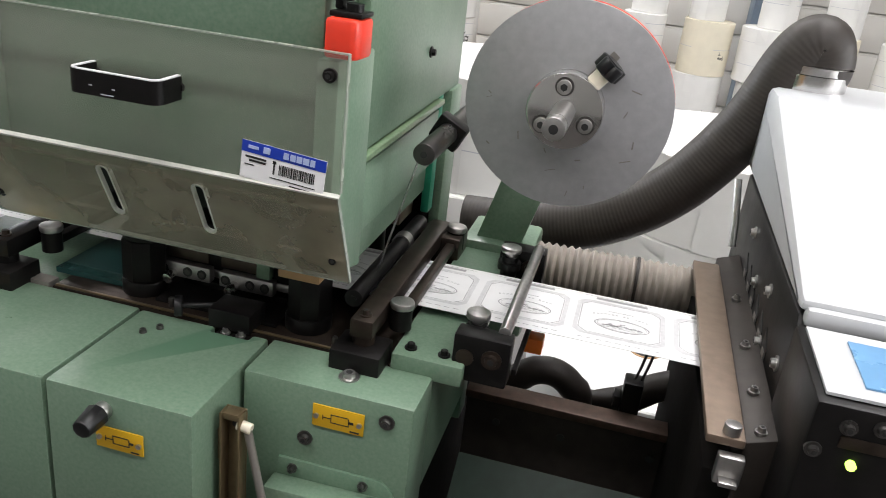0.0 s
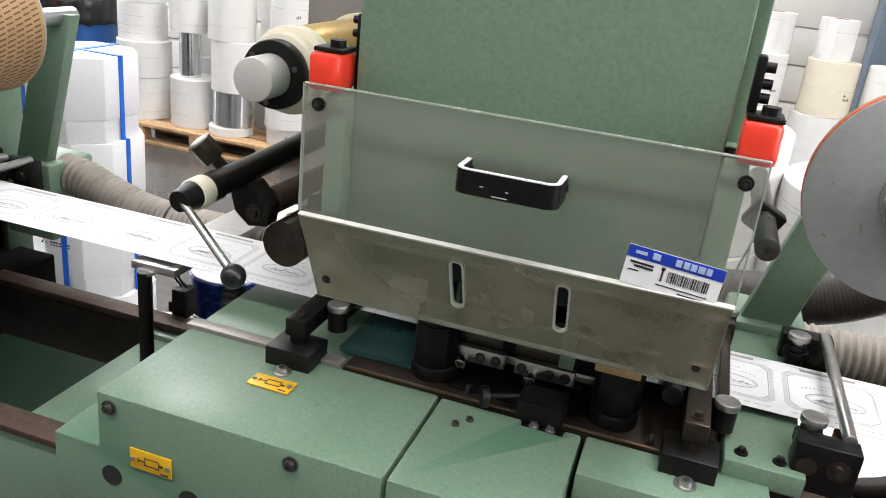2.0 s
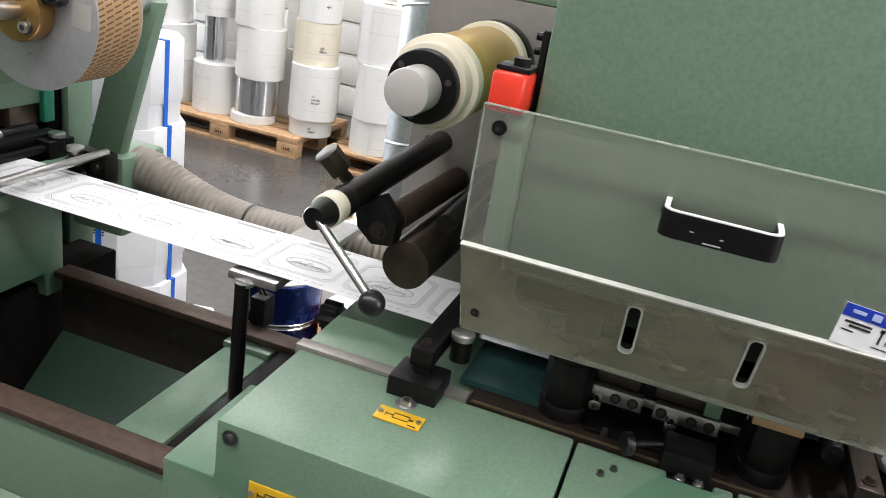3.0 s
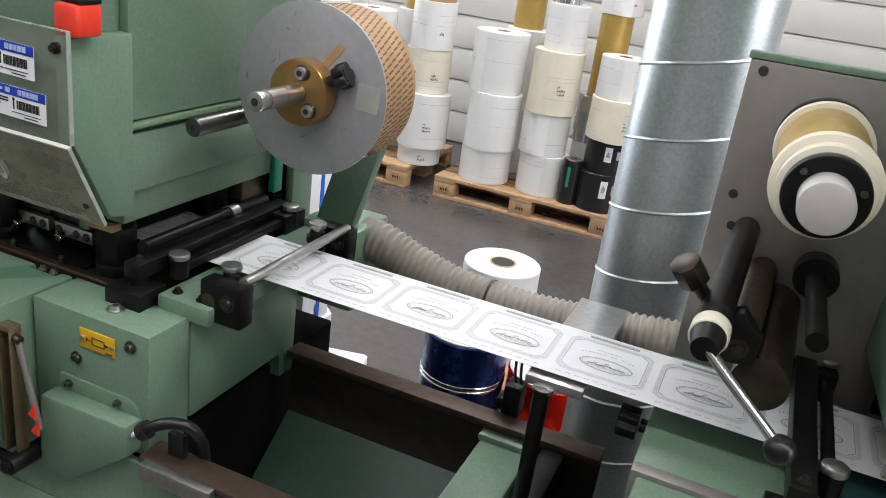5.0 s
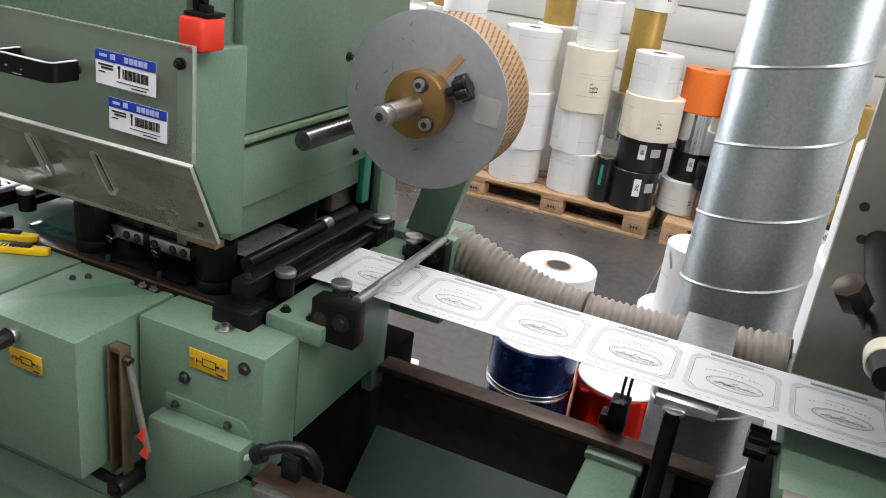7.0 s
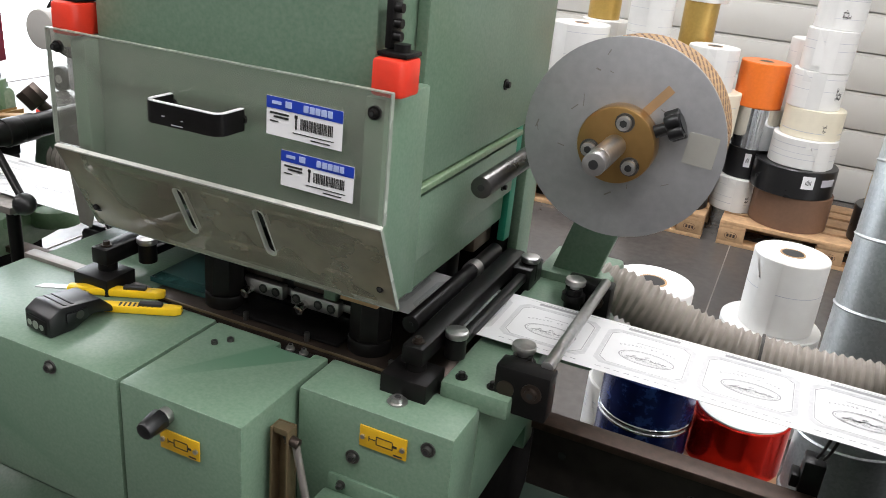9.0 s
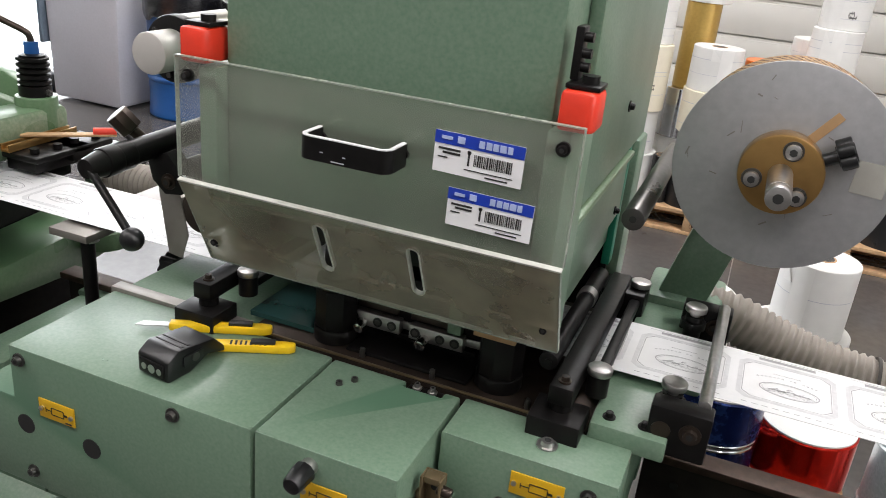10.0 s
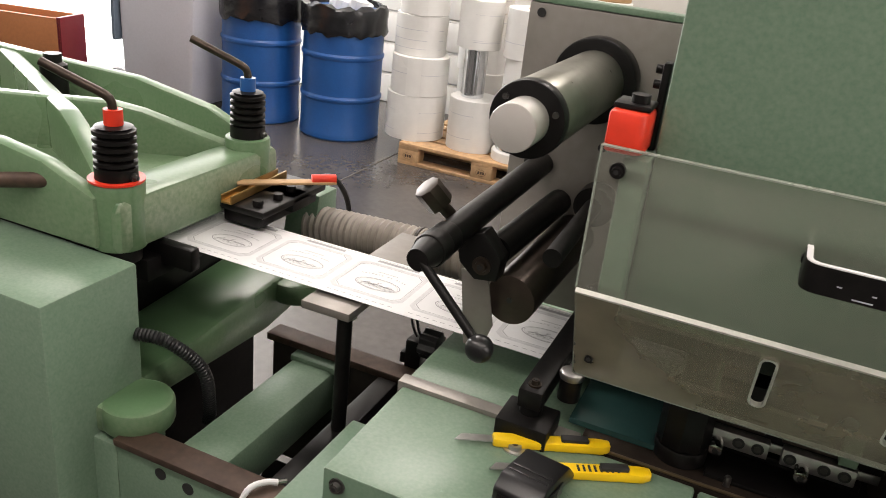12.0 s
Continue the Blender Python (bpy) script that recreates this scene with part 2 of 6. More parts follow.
def clear(name, tint, rough, alpha, haze_colour):
    """Clear acrylic sheet: see-through, slightly grey, with gloss."""
    mat = bpy.data.materials.new(name)
    mat.use_nodes = True
    n, l = mat.node_tree.nodes, mat.node_tree.links
    out = n["Material Output"]
    see = n.new("ShaderNodeBsdfTransparent")
    see.inputs[0].default_value = (*tint, 1)
    gloss = n.new("ShaderNodeBsdfGlossy")
    gloss.inputs["Roughness"].default_value = rough
    haze = n.new("ShaderNodeBsdfDiffuse")
    haze.inputs[0].default_value = (*haze_colour, 1)
    tex = n.new("ShaderNodeTexCoord")
    noise_tex = n.new("ShaderNodeTexNoise")
    noise_tex.inputs["Scale"].default_value, noise_tex.inputs["Detail"].default_value = 7, 6
    l.new(tex.outputs["Object"], noise_tex.inputs["Vector"])
    span = n.new("ShaderNodeMapRange")
    span.inputs["From Min"].default_value, span.inputs["From Max"].default_value = 0.35, 0.75
    span.inputs["To Min"].default_value, span.inputs["To Max"].default_value = alpha * 0.6, alpha * 1.5
    l.new(noise_tex.outputs["Fac"], span.inputs["Value"])
    m1, m2 = n.new("ShaderNodeMixShader"), n.new("ShaderNodeMixShader")
    l.new(span.outputs[0], m1.inputs[0])
    l.new(see.outputs[0], m1.inputs[1])
    l.new(haze.outputs[0], m1.inputs[2])
    edge_on = n.new("ShaderNodeLayerWeight")
    power = n.new("ShaderNodeMath")
    power.operation = 'POWER'
    power.inputs[1].default_value = 4.0
    l.new(edge_on.outputs["Facing"], power.inputs[0])
    sheen = n.new("ShaderNodeMapRange")
    sheen.inputs["To Min"].default_value, sheen.inputs["To Max"].default_value = 0.035, 0.7
    l.new(power.outputs[0], sheen.inputs["Value"])
    l.new(sheen.outputs[0], m2.inputs[0])
    l.new(m1.outputs[0], m2.inputs[1])
    l.new(gloss.outputs[0], m2.inputs[2])
    l.new(m2.outputs[0], out.inputs[0])
    return mat


ACRYLIC = clear("clear_acrylic", (0.92, 0.925, 0.905), 0.07, 0.14, (0.42, 0.425, 0.37))
ACRYLIC_HAZY = clear("hazy_acrylic_leaf", (0.86, 0.86, 0.83), 0.16, 0.56, (0.36, 0.315, 0.235))
ACRYLIC_RIM = material("dull_acrylic_rim", (0.3, 0.33, 0.29), 0.25, stain=0.3, spot=(0.44, 0.46, 0.42), stain_size=18, bump=0.05)
# pale opaque colour standing in for the highlight on fold and slots
ACRYLIC_EDGE = material("acrylic_edge_highlight", (0.58, 0.59, 0.54), 0.25, stain=0.2, spot=(0.4, 0.42, 0.4), bump=0.05)


def glow(name, colour, strength):
    mat = bpy.data.materials.new(name)
    mat.use_nodes = True
    b = mat.node_tree.nodes["Principled BSDF"]
    b.inputs["Base Color"].default_value = (*colour, 1)
    b.inputs["Emission Color"].default_value = (*colour, 1)
    b.inputs["Emission Strength"].default_value = strength
    return mat


LED = glow("lit_green_lamp", (0.55, 1.0, 0.1), 4)
DAY = glow("bright_daylight_outside", (0.93, 0.97, 1.0), 4.2)
ROOF_PANE = glow("rooflight_pane", (1.0, 1.0, 0.98), 1.6)
TUBE = glow("fluorescent_tube", (1.0, 0.98, 0.95), 6.0)


def floor_material():
    mat = material("polished_dark_floor", (0.085, 0.078, 0.074), 0.2, spread=0.1, grain=25, stain=0.45, spot=(0.04, 0.036, 0.034), stain_size=1.6, bump=0.04)
    return mat


FLOOR = floor_material()


# ---- mesh tools ----
def box(bm, x0, x1, y0, y1, z0, z1, bevel=0.0, m=None):
    r = bmesh.ops.create_cube(bm, size=1)
    vs = r["verts"]
    for v in vs:
        v.co = Vector((x0 + (v.co.x + 0.5) * (x1 - x0), y0 + (v.co.y + 0.5) * (y1 - y0), z0 + (v.co.z + 0.5) * (z1 - z0)))
    if bevel:
        es = list({e for v in vs for e in v.link_edges})
        vs = list({v for f in bmesh.ops.bevel(bm, geom=es, offset=bevel, segments=2, affect='EDGES', profile=0.5)["faces"] for v in f.verts} | {v for v in vs if v.is_valid})
    if m:
        bmesh.ops.transform(bm, matrix=m, verts=[v for v in vs if v.is_valid])
    return bm


def cyl(bm, p0, p1, r0, r1=None, seg=32, bevel=0.0):
    p0, p1 = Vector(p0), Vector(p1)
    d = p1 - p0
    m = Matrix.Translation((p0 + p1) / 2) @ d.to_track_quat('Z', 'Y').to_matrix().to_4x4()
    r = bmesh.ops.create_cone(bm, cap_ends=True, segments=seg, radius1=r0, radius2=r0 if r1 is None else r1, depth=d.length, matrix=m)
    if bevel:
        vs = set(r["verts"])
        es = [e for e in {e for v in vs for e in v.link_edges} if any(len(f.verts) > 4 for f in e.link_faces)]
        bmesh.ops.bevel(bm, geom=es, offset=bevel, segments=2, affect='EDGES', profile=0.5)
    return bm


def ball(bm, c, r, seg=24):
    bmesh.ops.create_uvsphere(bm, u_segments=seg, v_segments=seg // 2, radius=r, matrix=Matrix.Translation(c))
    return bm


def prism(bm, pts, axis, a0, a1, bevel=0.0):
    """A flat outline (two coordinates a point) drawn out along an axis from a0 to a1."""
    def at(p, a):
        return {'x': (a, p[0], p[1]), 'y': (p[0], a, p[1]), 'z': (p[0], p[1], a)}[axis]
    lo = [bm.verts.new(at(p, a0)) for p in pts]
    hi = [bm.verts.new(at(p, a1)) for p in pts]
    fs = [bm.faces.new(lo), bm.faces.new(hi[::-1])]
    for i in range(len(pts)):
        j = (i + 1) % len(pts)
        fs.append(bm.faces.new((lo[j], lo[i], hi[i], hi[j])))
    bmesh.ops.recalc_face_normals(bm, faces=fs)
    if bevel:
        es = list({e for f in fs for e in f.edges})
        bmesh.ops.bevel(bm, geom=es, offset=bevel, segments=2, affect='EDGES', profile=0.5)
    return bm


def tube(bm, path, r, seg=14, rib=0.0, pitch=0.02, step=0.006):
    """A round hose along a smooth path; ribs stand out by rib, one every pitch."""
    pts = [Vector(p) for p in path]
    dense = []
    for i in range(len(pts) - 1):
        p0, p1, p2, p3 = pts[max(i - 1, 0)], pts[i], pts[i + 1], pts[min(i + 2, len(pts) - 1)]
        for k in range(24):
            u = k / 24
            dense.append(0.5 * ((2 * p1) + (p2 - p0) * u + (2 * p0 - 5 * p1 + 4 * p2 - p3) * u * u + (3 * p1 - p0 - 3 * p2 + p3) * u ** 3))
    dense.append(pts[-1])
    run, out, acc = 0.0, [dense[0]], 0.0
    for a, b in zip(dense, dense[1:]):
        d = (b - a).length
        while acc + d >= step:
            a = a + (b - a) * ((step - acc) / d)
            out.append(a)
            d, acc = (b - a).length, 0.0
        acc += d
    rings, up = [], Vector((0, 0, 1))
    for i, p in enumerate(out):
        d = (out[min(i + 1, len(out) - 1)] - out[max(i - 1, 0)]).normalized()
        s = d.cross(up)
        s = s.normalized() if s.length > 1e-3 else Vector((1, 0, 0))
        u = s.cross(d)
        rr = r + rib * (0.5 - 0.5 * math.cos(2 * math.pi * i * step / pitch)) if rib else r
        rings.append([bm.verts.new(p + (s * math.cos(a) + u * math.sin(a)) * rr) for a in (2 * math.pi * k / seg for k in range(seg))])
    for a, b in zip(rings, rings[1:]):
        for k in range(seg):
            bm.faces.new((a[k], a[(k + 1) % seg], b[(k + 1) % seg], b[k]))
    bm.faces.new(rings[0][::-1])
    bm.faces.new(rings[-1])
    return bm


def lathe(bm, profile, seg=40, m=None):
    """A turned body round z: (radius, height) from foot to top."""
    rings = [[bm.verts.new((r * math.cos(a), r * math.sin(a), z)) for a in (2 * math.pi * k / seg for k in range(seg))] for r, z in profile]
    for a, b in zip(rings, rings[1:]):
        for k in range(seg):
            bm.faces.new((a[k], a[(k + 1) % seg], b[(k + 1) % seg], b[k]))
    bm.faces.new(rings[0][::-1])
    bm.faces.new(rings[-1])
    if m:
        bmesh.ops.transform(bm, matrix=m, verts=[v for ring in rings for v in ring])
    return bm


def B():
    return bmesh.new()


def link(name, bm, mat, smooth=True):
    me = bpy.data.meshes.new(name)
    bm.normal_update()
    bm.to_mesh(me)
    bm.free()
    me.materials.append(mat)
    if smooth:
        for p in me.polygons:
            p.use_smooth = True
        me.set_sharp_from_angle(angle=radians(32))
    return new(name, me)


def part(name, bm, mat, parent, label=""):
    ob = link(name, bm, mat)
    ob.parent = parent
    return tagged(ob, label) if label else ob


def thing(name, label, category, x=0.0, y=0.0, z=0.0, group="", rz=0.0):
    ob = new(name)
    ob.empty_display_size = 0.05
    ob.matrix_world = pose(x, y, z, 0, 0, rz)
    return tagged(ob, label, category, group)


def shell(name, bm, mat, label="", category="", kind="structure"):
    return tagged(link(name, bm, mat), label, category, "", kind)


def screw(parent, c, r=0.006, axis='-y', mat=None, name="screw"):
    """A slotted or socket screw head, its face towards axis."""
    d = {'-y': Vector((0, -1, 0)), 'z': Vector((0, 0, 1)), 'x': Vector((1, 0, 0)), '-x': Vector((-1, 0, 0))}[axis]
    c = Vector(c)
    bm = B()
    cyl(bm, c - d * 0.002, c + d * 0.002, r * 1.5, seg=16)
    cyl(bm, c + d * 0.002, c + d * 0.007, r, r * 0.86, seg=14)
    s = part(name, bm, mat or GUNMETAL, parent)
    bm = B()
    cyl(bm, c + d * 0.0068, c + d * 0.0075, r * 0.5, seg=6)
    part("socket", bm, INK, s)
    return s


# ---- the hall ----
bm = B()
box(bm, -14, 8, -5, 7.5, -0.2, 0)
shell("floor", bm, FLOOR, "polished dark grey concrete hall floor with faint reflections", "floor")
joint = B()
for x in (-7.2, -4.3, -1.42, 1.5):
    box(joint, x, x + 0.006, -5, 6.2, 0.0, 0.004)
shell("floor_joint", joint, GREY_PLATE, "pale filled joint lines across the dark floor", "floor joint")
for name, a in (("wall_back", (-6.55, 8, 6.2, 6.45)), ("wall_back_left", (-14, -10.2, 6.2, 6.45)), ("wall_lintel", (-10.2, -6.55, 6.2, 6.45))):
    bm = B()
    x0, x1, y0, y1 = a
    z0 = 3.6 if "lintel" in name else 0.0
    box(bm, x0, x1, y0 + 0.03, y1, z0, CEILING)
    w = shell(name, bm, WALL, "pale grey sandwich-panel wall with horizontal ribs", "wall")
    z = z0
    while z < CEILING - 0.02:
        bm = B()
        box(bm, x0 + 0.002, x1 - 0.002, y0, y0 + 0.028, z + 0.006, min(z + 0.235, CEILING), 0.004)
        box(bm, x0 + 0.002, x1 - 0.002, y0 + 0.006, y0 + 0.029, z + 0.236, min(z + 0.252, CEILING + 0.01), 0)
        part("panel", bm, WALL, w)
        z += 0.255
for name, b in (("wall_front", (-14, 8, -5.2, -5)), ("wall_left", (-14.2, -14, -5, 7.5)), ("wall_right", (5.0, 5.2, -5, 7.5)), ("wall_far", (-14, -6.0, 5.55, 5.6))):
    bm = B()
    box(bm, *b, 0, CEILING)
    shell(name, bm, {"wall_far": DAY, "wall_front": WALL_DULL}.get(name, WALL), {"wall_far": "bright daylight outside the open door", "wall_front": "unseen grey hall wall, dulled to cut bounce light"}.get(name, "plain pale hall wall"), "wall" if name != "wall_far" else "backdrop",
          "structure")
bm = B()
box(bm, -14, 8, -5, 7.5, CEILING, CEILING + 0.15)
shell("ceiling", bm, WALL, "plain pale hall ceiling", "ceiling")
for x, y in ROOFLIGHTS:
    bm = B()
    box(bm, x - 0.55, x + 0.55, y - 1.1, y + 1.1, CEILING - 0.014, CEILING - 0.004)
    shell("rooflight", bm, ROOF_PANE, "bright translucent rooflight pane in the ceiling", "rooflight")
# unseen window, added to go with the side fill
bm = B()
box(bm, 4.945, 4.996, -0.85, 2.65, 1.4, 3.0, 0.004)
win = shell("fill_window", bm, WHITE_METAL, "unseen white-framed window added in the end wall for side fill", "window")
for k in range(3):
    bm = B()
    box(bm, 4.938, 4.944, -0.78 + k * 1.13, 0.28 + k * 1.13, 1.47, 2.93)
    part("pane", bm, ROOF_PANE, win)
for x, y, z in BATTENS:
    t = thing("batten_lamp", "white fluorescent batten lamp hung over the aisle", "lamp", x, y, z, "batten lamps")
    bm = B()
    prism(bm, [(-0.09, 0.03), (-0.02, 0.09), (0.04, 0.09), (0.09, 0.10), (0.0, 0.035)], 'x', -0.75, 0.75, 0.004)
    part("housing", bm, WHITE_METAL, t)
    for k in (-1, 1):
        bm = B()
        cyl(bm, (-0.7, -0.01 + 0.025 * k, 0.042 + 0.012 * k), (0.7, -0.01 + 0.025 * k, 0.042 + 0.012 * k), 0.009, seg=12)
        part("tube", bm, TUBE, t)
        bm = B()
        cyl(bm, (0.6 * k, 0, 0.09), (0.6 * k, 0, CEILING - z), 0.003, seg=8)
        part("hanger", bm, STEEL, t)
bm = B()
box(bm, 0.62, 0.76, 5.9, 6.18, 0, CEILING, 0.005)
shell("column", bm, COLUMN, "blue-grey painted steel column against the wall", "column")

# ---- stamping presses ----
PITCH = 1.3335
AX, BX = -0.478, -1.811


def yellow_plate(parent, c, w, h, face):
    """A yellow lubrication plate with the outline of a grease gun."""
    x, y, z = c
    bm = B()
    if face == 'front':
        box(bm, x - w / 2, x + w / 2, y - 0.002, y, z - h / 2, z + h / 2, 0.0006)
    else:
        box(bm, x - w / 2, x + w / 2, y - h / 2, y + h / 2, z, z + 0.002, 0.0006)
    p = part("lubrication_plate", bm, YELLOW, parent, "small yellow plate with a syringe symbol")
    bm = B()

    def bar(u0, u1, v0, v1):
        if face == 'front':
            box(bm, x + u0, x + u1, y - 0.0026, y - 0.002, z + v0, z + v1)
        else:
            box(bm, x + u0, x + u1, y + v0, y + v1, z + 0.002, z + 0.0026)
    t = 0.0009
    bar(-w * .14, w * .2, h * .16, h * .16 + t), bar(-w * .14, w * .2, -h * .2, -h * .2 + t)
    bar(-w * .14, -w * .14 + t, -h * .2, h * .16), bar(w * .2, w * .2 + t, -h * .2, h * .16)
    bar(-w * .3, -w * .14, -h * .03, -h * .03 + t), bar(w * .2, w * .3, -h * .06, h * .04), bar(-w * .3, -w * .3 + t, -h * .14, h * .1)
    bar(w * .24, w * .42, -h * .42, -h * .36)
    part("symbol", bm, INK, p)
    for s in (-1, 1):
        bm = B()
        if face == 'front':
            cyl(bm, (x + s * w * .42, y - 0.001, z), (x + s * w * .42, y - 0.0045, z), 0.003, seg=12)
        else:
            cyl(bm, (x + s * w * .42, y, z + 0.001), (x + s * w * .42, y, z + 0.0045), 0.003, seg=12)
        part("rivet", bm, STEEL, p)


def sticker(parent, corners_x, corners_z, y, tilt):
    """A blue and white paper label with code bars on the guard."""
    (x0, x1), (z0, z1) = corners_x, corners_z
    cx, cz = (x0 + x1) / 2, (z0 + z1) / 2
    m = Matrix.Translation((cx, 0, cz)) @ Matrix.Rotation(radians(tilt), 4, 'Y') @ Matrix.Translation((-cx, 0, -cz))
    w, h = x1 - x0, z1 - z0
    bm = B()
    box(bm, x0, x1, y - 0.0008, y, z0, z1, 0, m)
    s = part("label", bm, STICKER, parent, "white paper label with a blue band and bar code")

    def strip(name, mat, rows):
        bm = B()
        for a, b, c, d in rows:
            box(bm, x0 + a * w, x0 + b * w, y - 0.0014, y - 0.0008, z0 + c * h, z0 + d * h, 0, m)
        part(name, bm, mat, s)
    strip("band", BLUE, [(0, 1, .7, 1)])
    rows = [(.05, .3, .56, .61), (.1, .3, .47, .52), (.05, .16, .36, .39), (.39, .41, .28, .62), (.38, .42, .56, .64), (.36, .9, .17, .19), (.6, .85, .07, .1)]
    u = 0.46
    for i in range(20):
        d = (0.008, 0.014, 0.006, 0.011, 0.017)[(i * 7) % 5]
        rows.append((u, u + d, .3, .58))
        u += d + (0.01, 0.013, 0.008)[i % 3]
    strip("print", INK, rows)
    bm = B()
    for i, (a, b) in enumerate(((.5, .56), (.58, .64), (.655, .715), (.73, .8), (.815, .87))):
        box(bm, x0 + a * w, x0 + b * w, y - 0.0022, y - 0.0014, z0 + .77 * h, z0 + .94 * h, 0, m)
    box(bm, x0 + .08 * w, x0 + .2 * w, y - 0.0022, y - 0.0014, z0 + .82 * h, z0 + .9 * h, 0, m)
    box(bm, x0 + .26 * w, x0 + .34 * w, y - 0.0022, y - 0.0014, z0 + .78 * h, z0 + .94 * h, 0, m)
    part("logo", bm, BLUE_INK, s)


def stamping_press(cx, first):
    p = thing("stamping_press", "green foil stamping press with a clear acrylic guard", "printing press", cx, 0, 0, "stamping presses")
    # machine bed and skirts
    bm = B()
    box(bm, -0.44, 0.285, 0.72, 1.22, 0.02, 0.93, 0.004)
    # bed coloured black so the space under the covers reads as unlit
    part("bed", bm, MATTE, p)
    # covers over the tie bars: wide one, middle one, set-back one
    bm = B()
    prism(bm, [(-0.485, 0.915), (-0.074, 0.915), (-0.074, 1.118), (-0.421, 1.118), (-0.421, 1.045), (-0.485, 1.045)], 'y', 0.612, 0.79, 0.0035)
    c1 = part("cover", bm, GREEN, p, "green sheet-metal cover, edges rubbed")
    bm = B()
    prism(bm, [(-0.070, 0.612), (0.100, 0.612), (0.100, 0.787), (0.079, 0.787), (0.079, 0.775), (0.03, 0.775), (0.03, 0.787), (-0.070, 0.787)], 'z', 0.915, 1.118, 0.0035)
    c2 = part("cover", bm, GREEN, p)
    bm = B()
    box(bm, 0.105, 0.304, 0.712, 0.79, 0.935, 1.118, 0.0035)
    c3 = part("cover", bm, GREEN, p)
    # paint rubbed off along the covers' edges, with their soft highlight painted in
    rnd = random.Random(11 if first else 23)

    def rubbed(owner, a, b, r=0.0009):
        a, b, u = Vector(a), Vector(b), 0.0
        bm = B()
        while u < 0.97:
            v = min(1.0, u + rnd.uniform(0.05, 0.3))
            cyl(bm, a.lerp(b, u), a.lerp(b, v), r * rnd.uniform(0.6, 1.15), seg=6)
            u = v + rnd.uniform(0.0, 0.05)
        part("edge_wear_highlight", bm, WORN, owner)
    rubbed(c1, (-0.418, 0.6131, 1.1169), (-0.077, 0.6131, 1.1169))
    rubbed(c1, (-0.0751, 0.6131, 1.114), (-0.0751, 0.6131, 0.93), 0.0008)
    rubbed(c1, (-0.0751, 0.617, 1.1169), (-0.0751, 0.78, 1.1169), 0.0009)
    rubbed(c2, (-0.067, 0.6131, 1.1169), (0.097, 0.6131, 1.1169))
    rubbed(c2, (0.0989, 0.6131, 1.114), (0.0989, 0.6131, 0.93), 0.0009)
    rubbed(c3, (0.109, 0.7131, 1.1169), (0.30, 0.7131, 1.1169))
    rubbed(c3, (0.3029, 0.7131, 1.114), (0.3029, 0.7131, 0.95))
    rubbed(c3, (0.3029, 0.717, 1.1169), (0.3029, 0.785, 1.1169), 0.0008)
    for owner, x, y in ((c1, -0.079, 0.6135), (c2, -0.066, 0.6135), (c1, -0.3, 0.64), (c1, -0.19, 0.70)):
        bm = B()
        for k in range(4):
            a, b = rnd.uniform(-0.005, 0.003), rnd.uniform(0.0, 0.004)
            prism(bm, [(x + a, y + b), (x + a + rnd.uniform(.001, .004), y + b + rnd.uniform(-.001, .001)), (x + a + rnd.uniform(0, .002), y + b + rnd.uniform(.001, .003))], 'z', 1.1181, 1.1184)
        part("paint_chip", bm, WORN, owner)
    # lower skirt that sticks out
    bm = B()
    prism(bm, [(0.66, 0.05), (0.66, 0.79), (0.695, 0.815), (0.695, 0.05)], 'x', -0.82, 0.50, 0.004)
    part("skirt", bm, GREEN, p)
    bm = B()
    box(bm, -0.485, 0.305, 0.698, 0.711, 0.05, 0.933, 0.003)
    part("apron", bm, GREEN, p)
    # bridge at the web's outlet, with its two-hole step
    bm = B()
    prism(bm, [(0.7935, 1.112), (0.7935, 0.955), (1.015, 0.955), (1.02, 0.91), (1.06, 0.91), (1.06, 1.112)], 'x', 0.12, 0.303, 0.003)
    part("bridge", bm, GREEN, p)
    bm = B()
    box(bm, 0.252, 0.337, 0.785, 1.17, 1.112, 1.138, 0.003)
    b2 = part("outlet_table", bm, GREEN, p)
    for x in (0.27, 0.31):
        screw(b2, (x, 0.805, 1.138), 0.005, 'z', BLACK)
    bm = B()
    box(bm, 0.25, 0.362, 1.14, 1.26, 1.0, 1.152, 0.008)
    part("rear_pedestal", bm, GREEN, p)
    # left table
    bm = B()
    box(bm, -0.43, -0.20, 0.83, 1.2, 1.06, 1.108, 0.003)
    part("inlet_table", bm, GREEN, p)
    bm = B()
    box(bm, -0.428, -0.205, 0.7905, 0.81, 1.07, 1.122, 0.001)
    part("cover_strip", bm, GREY_PLATE, p, "bare metal edging strip")
    # die bed: dark steel plate with blue film
    bm = B()
    prism(bm, [(-0.205, 0.795), (0.25, 0.795), (0.25, 1.12), (-0.205, 1.12)], 'z', 1.07, 1.116, 0.002)
    part("die_bed", bm, OILED, p, "dark oiled steel bed plate")
    bm = B()
    box(bm, -0.07, 0.095, 0.815, 1.10, 1.1165, 1.121, 0.001)
    box(bm, -0.06, 0.085, 0.87, 1.1, 1.121, 1.13, 0.001)
    part("die_block", bm, BLACK, p)
    bm = B()
    box(bm, -0.225, -0.115, 0.83, 1.05, 1.117, 1.124)
    part("slide_plate", bm, GLOSS_GREEN, p, "glossy dark green slide plate")
    for x, y in ((-0.045, 0.812), (0.052, 0.81), (0.175, 0.808)):
        bm = B()
        cyl(bm, (x, y, 1.1155), (x, y, 1.1285), 0.0035, seg=12, bevel=0.0008)
        part("locating_pin", bm, GUNMETAL, p)
    bm = B()
    box(bm, -0.2, 0.24, 0.7955, 0.799, 1.1165, 1.1195, 0.0006)
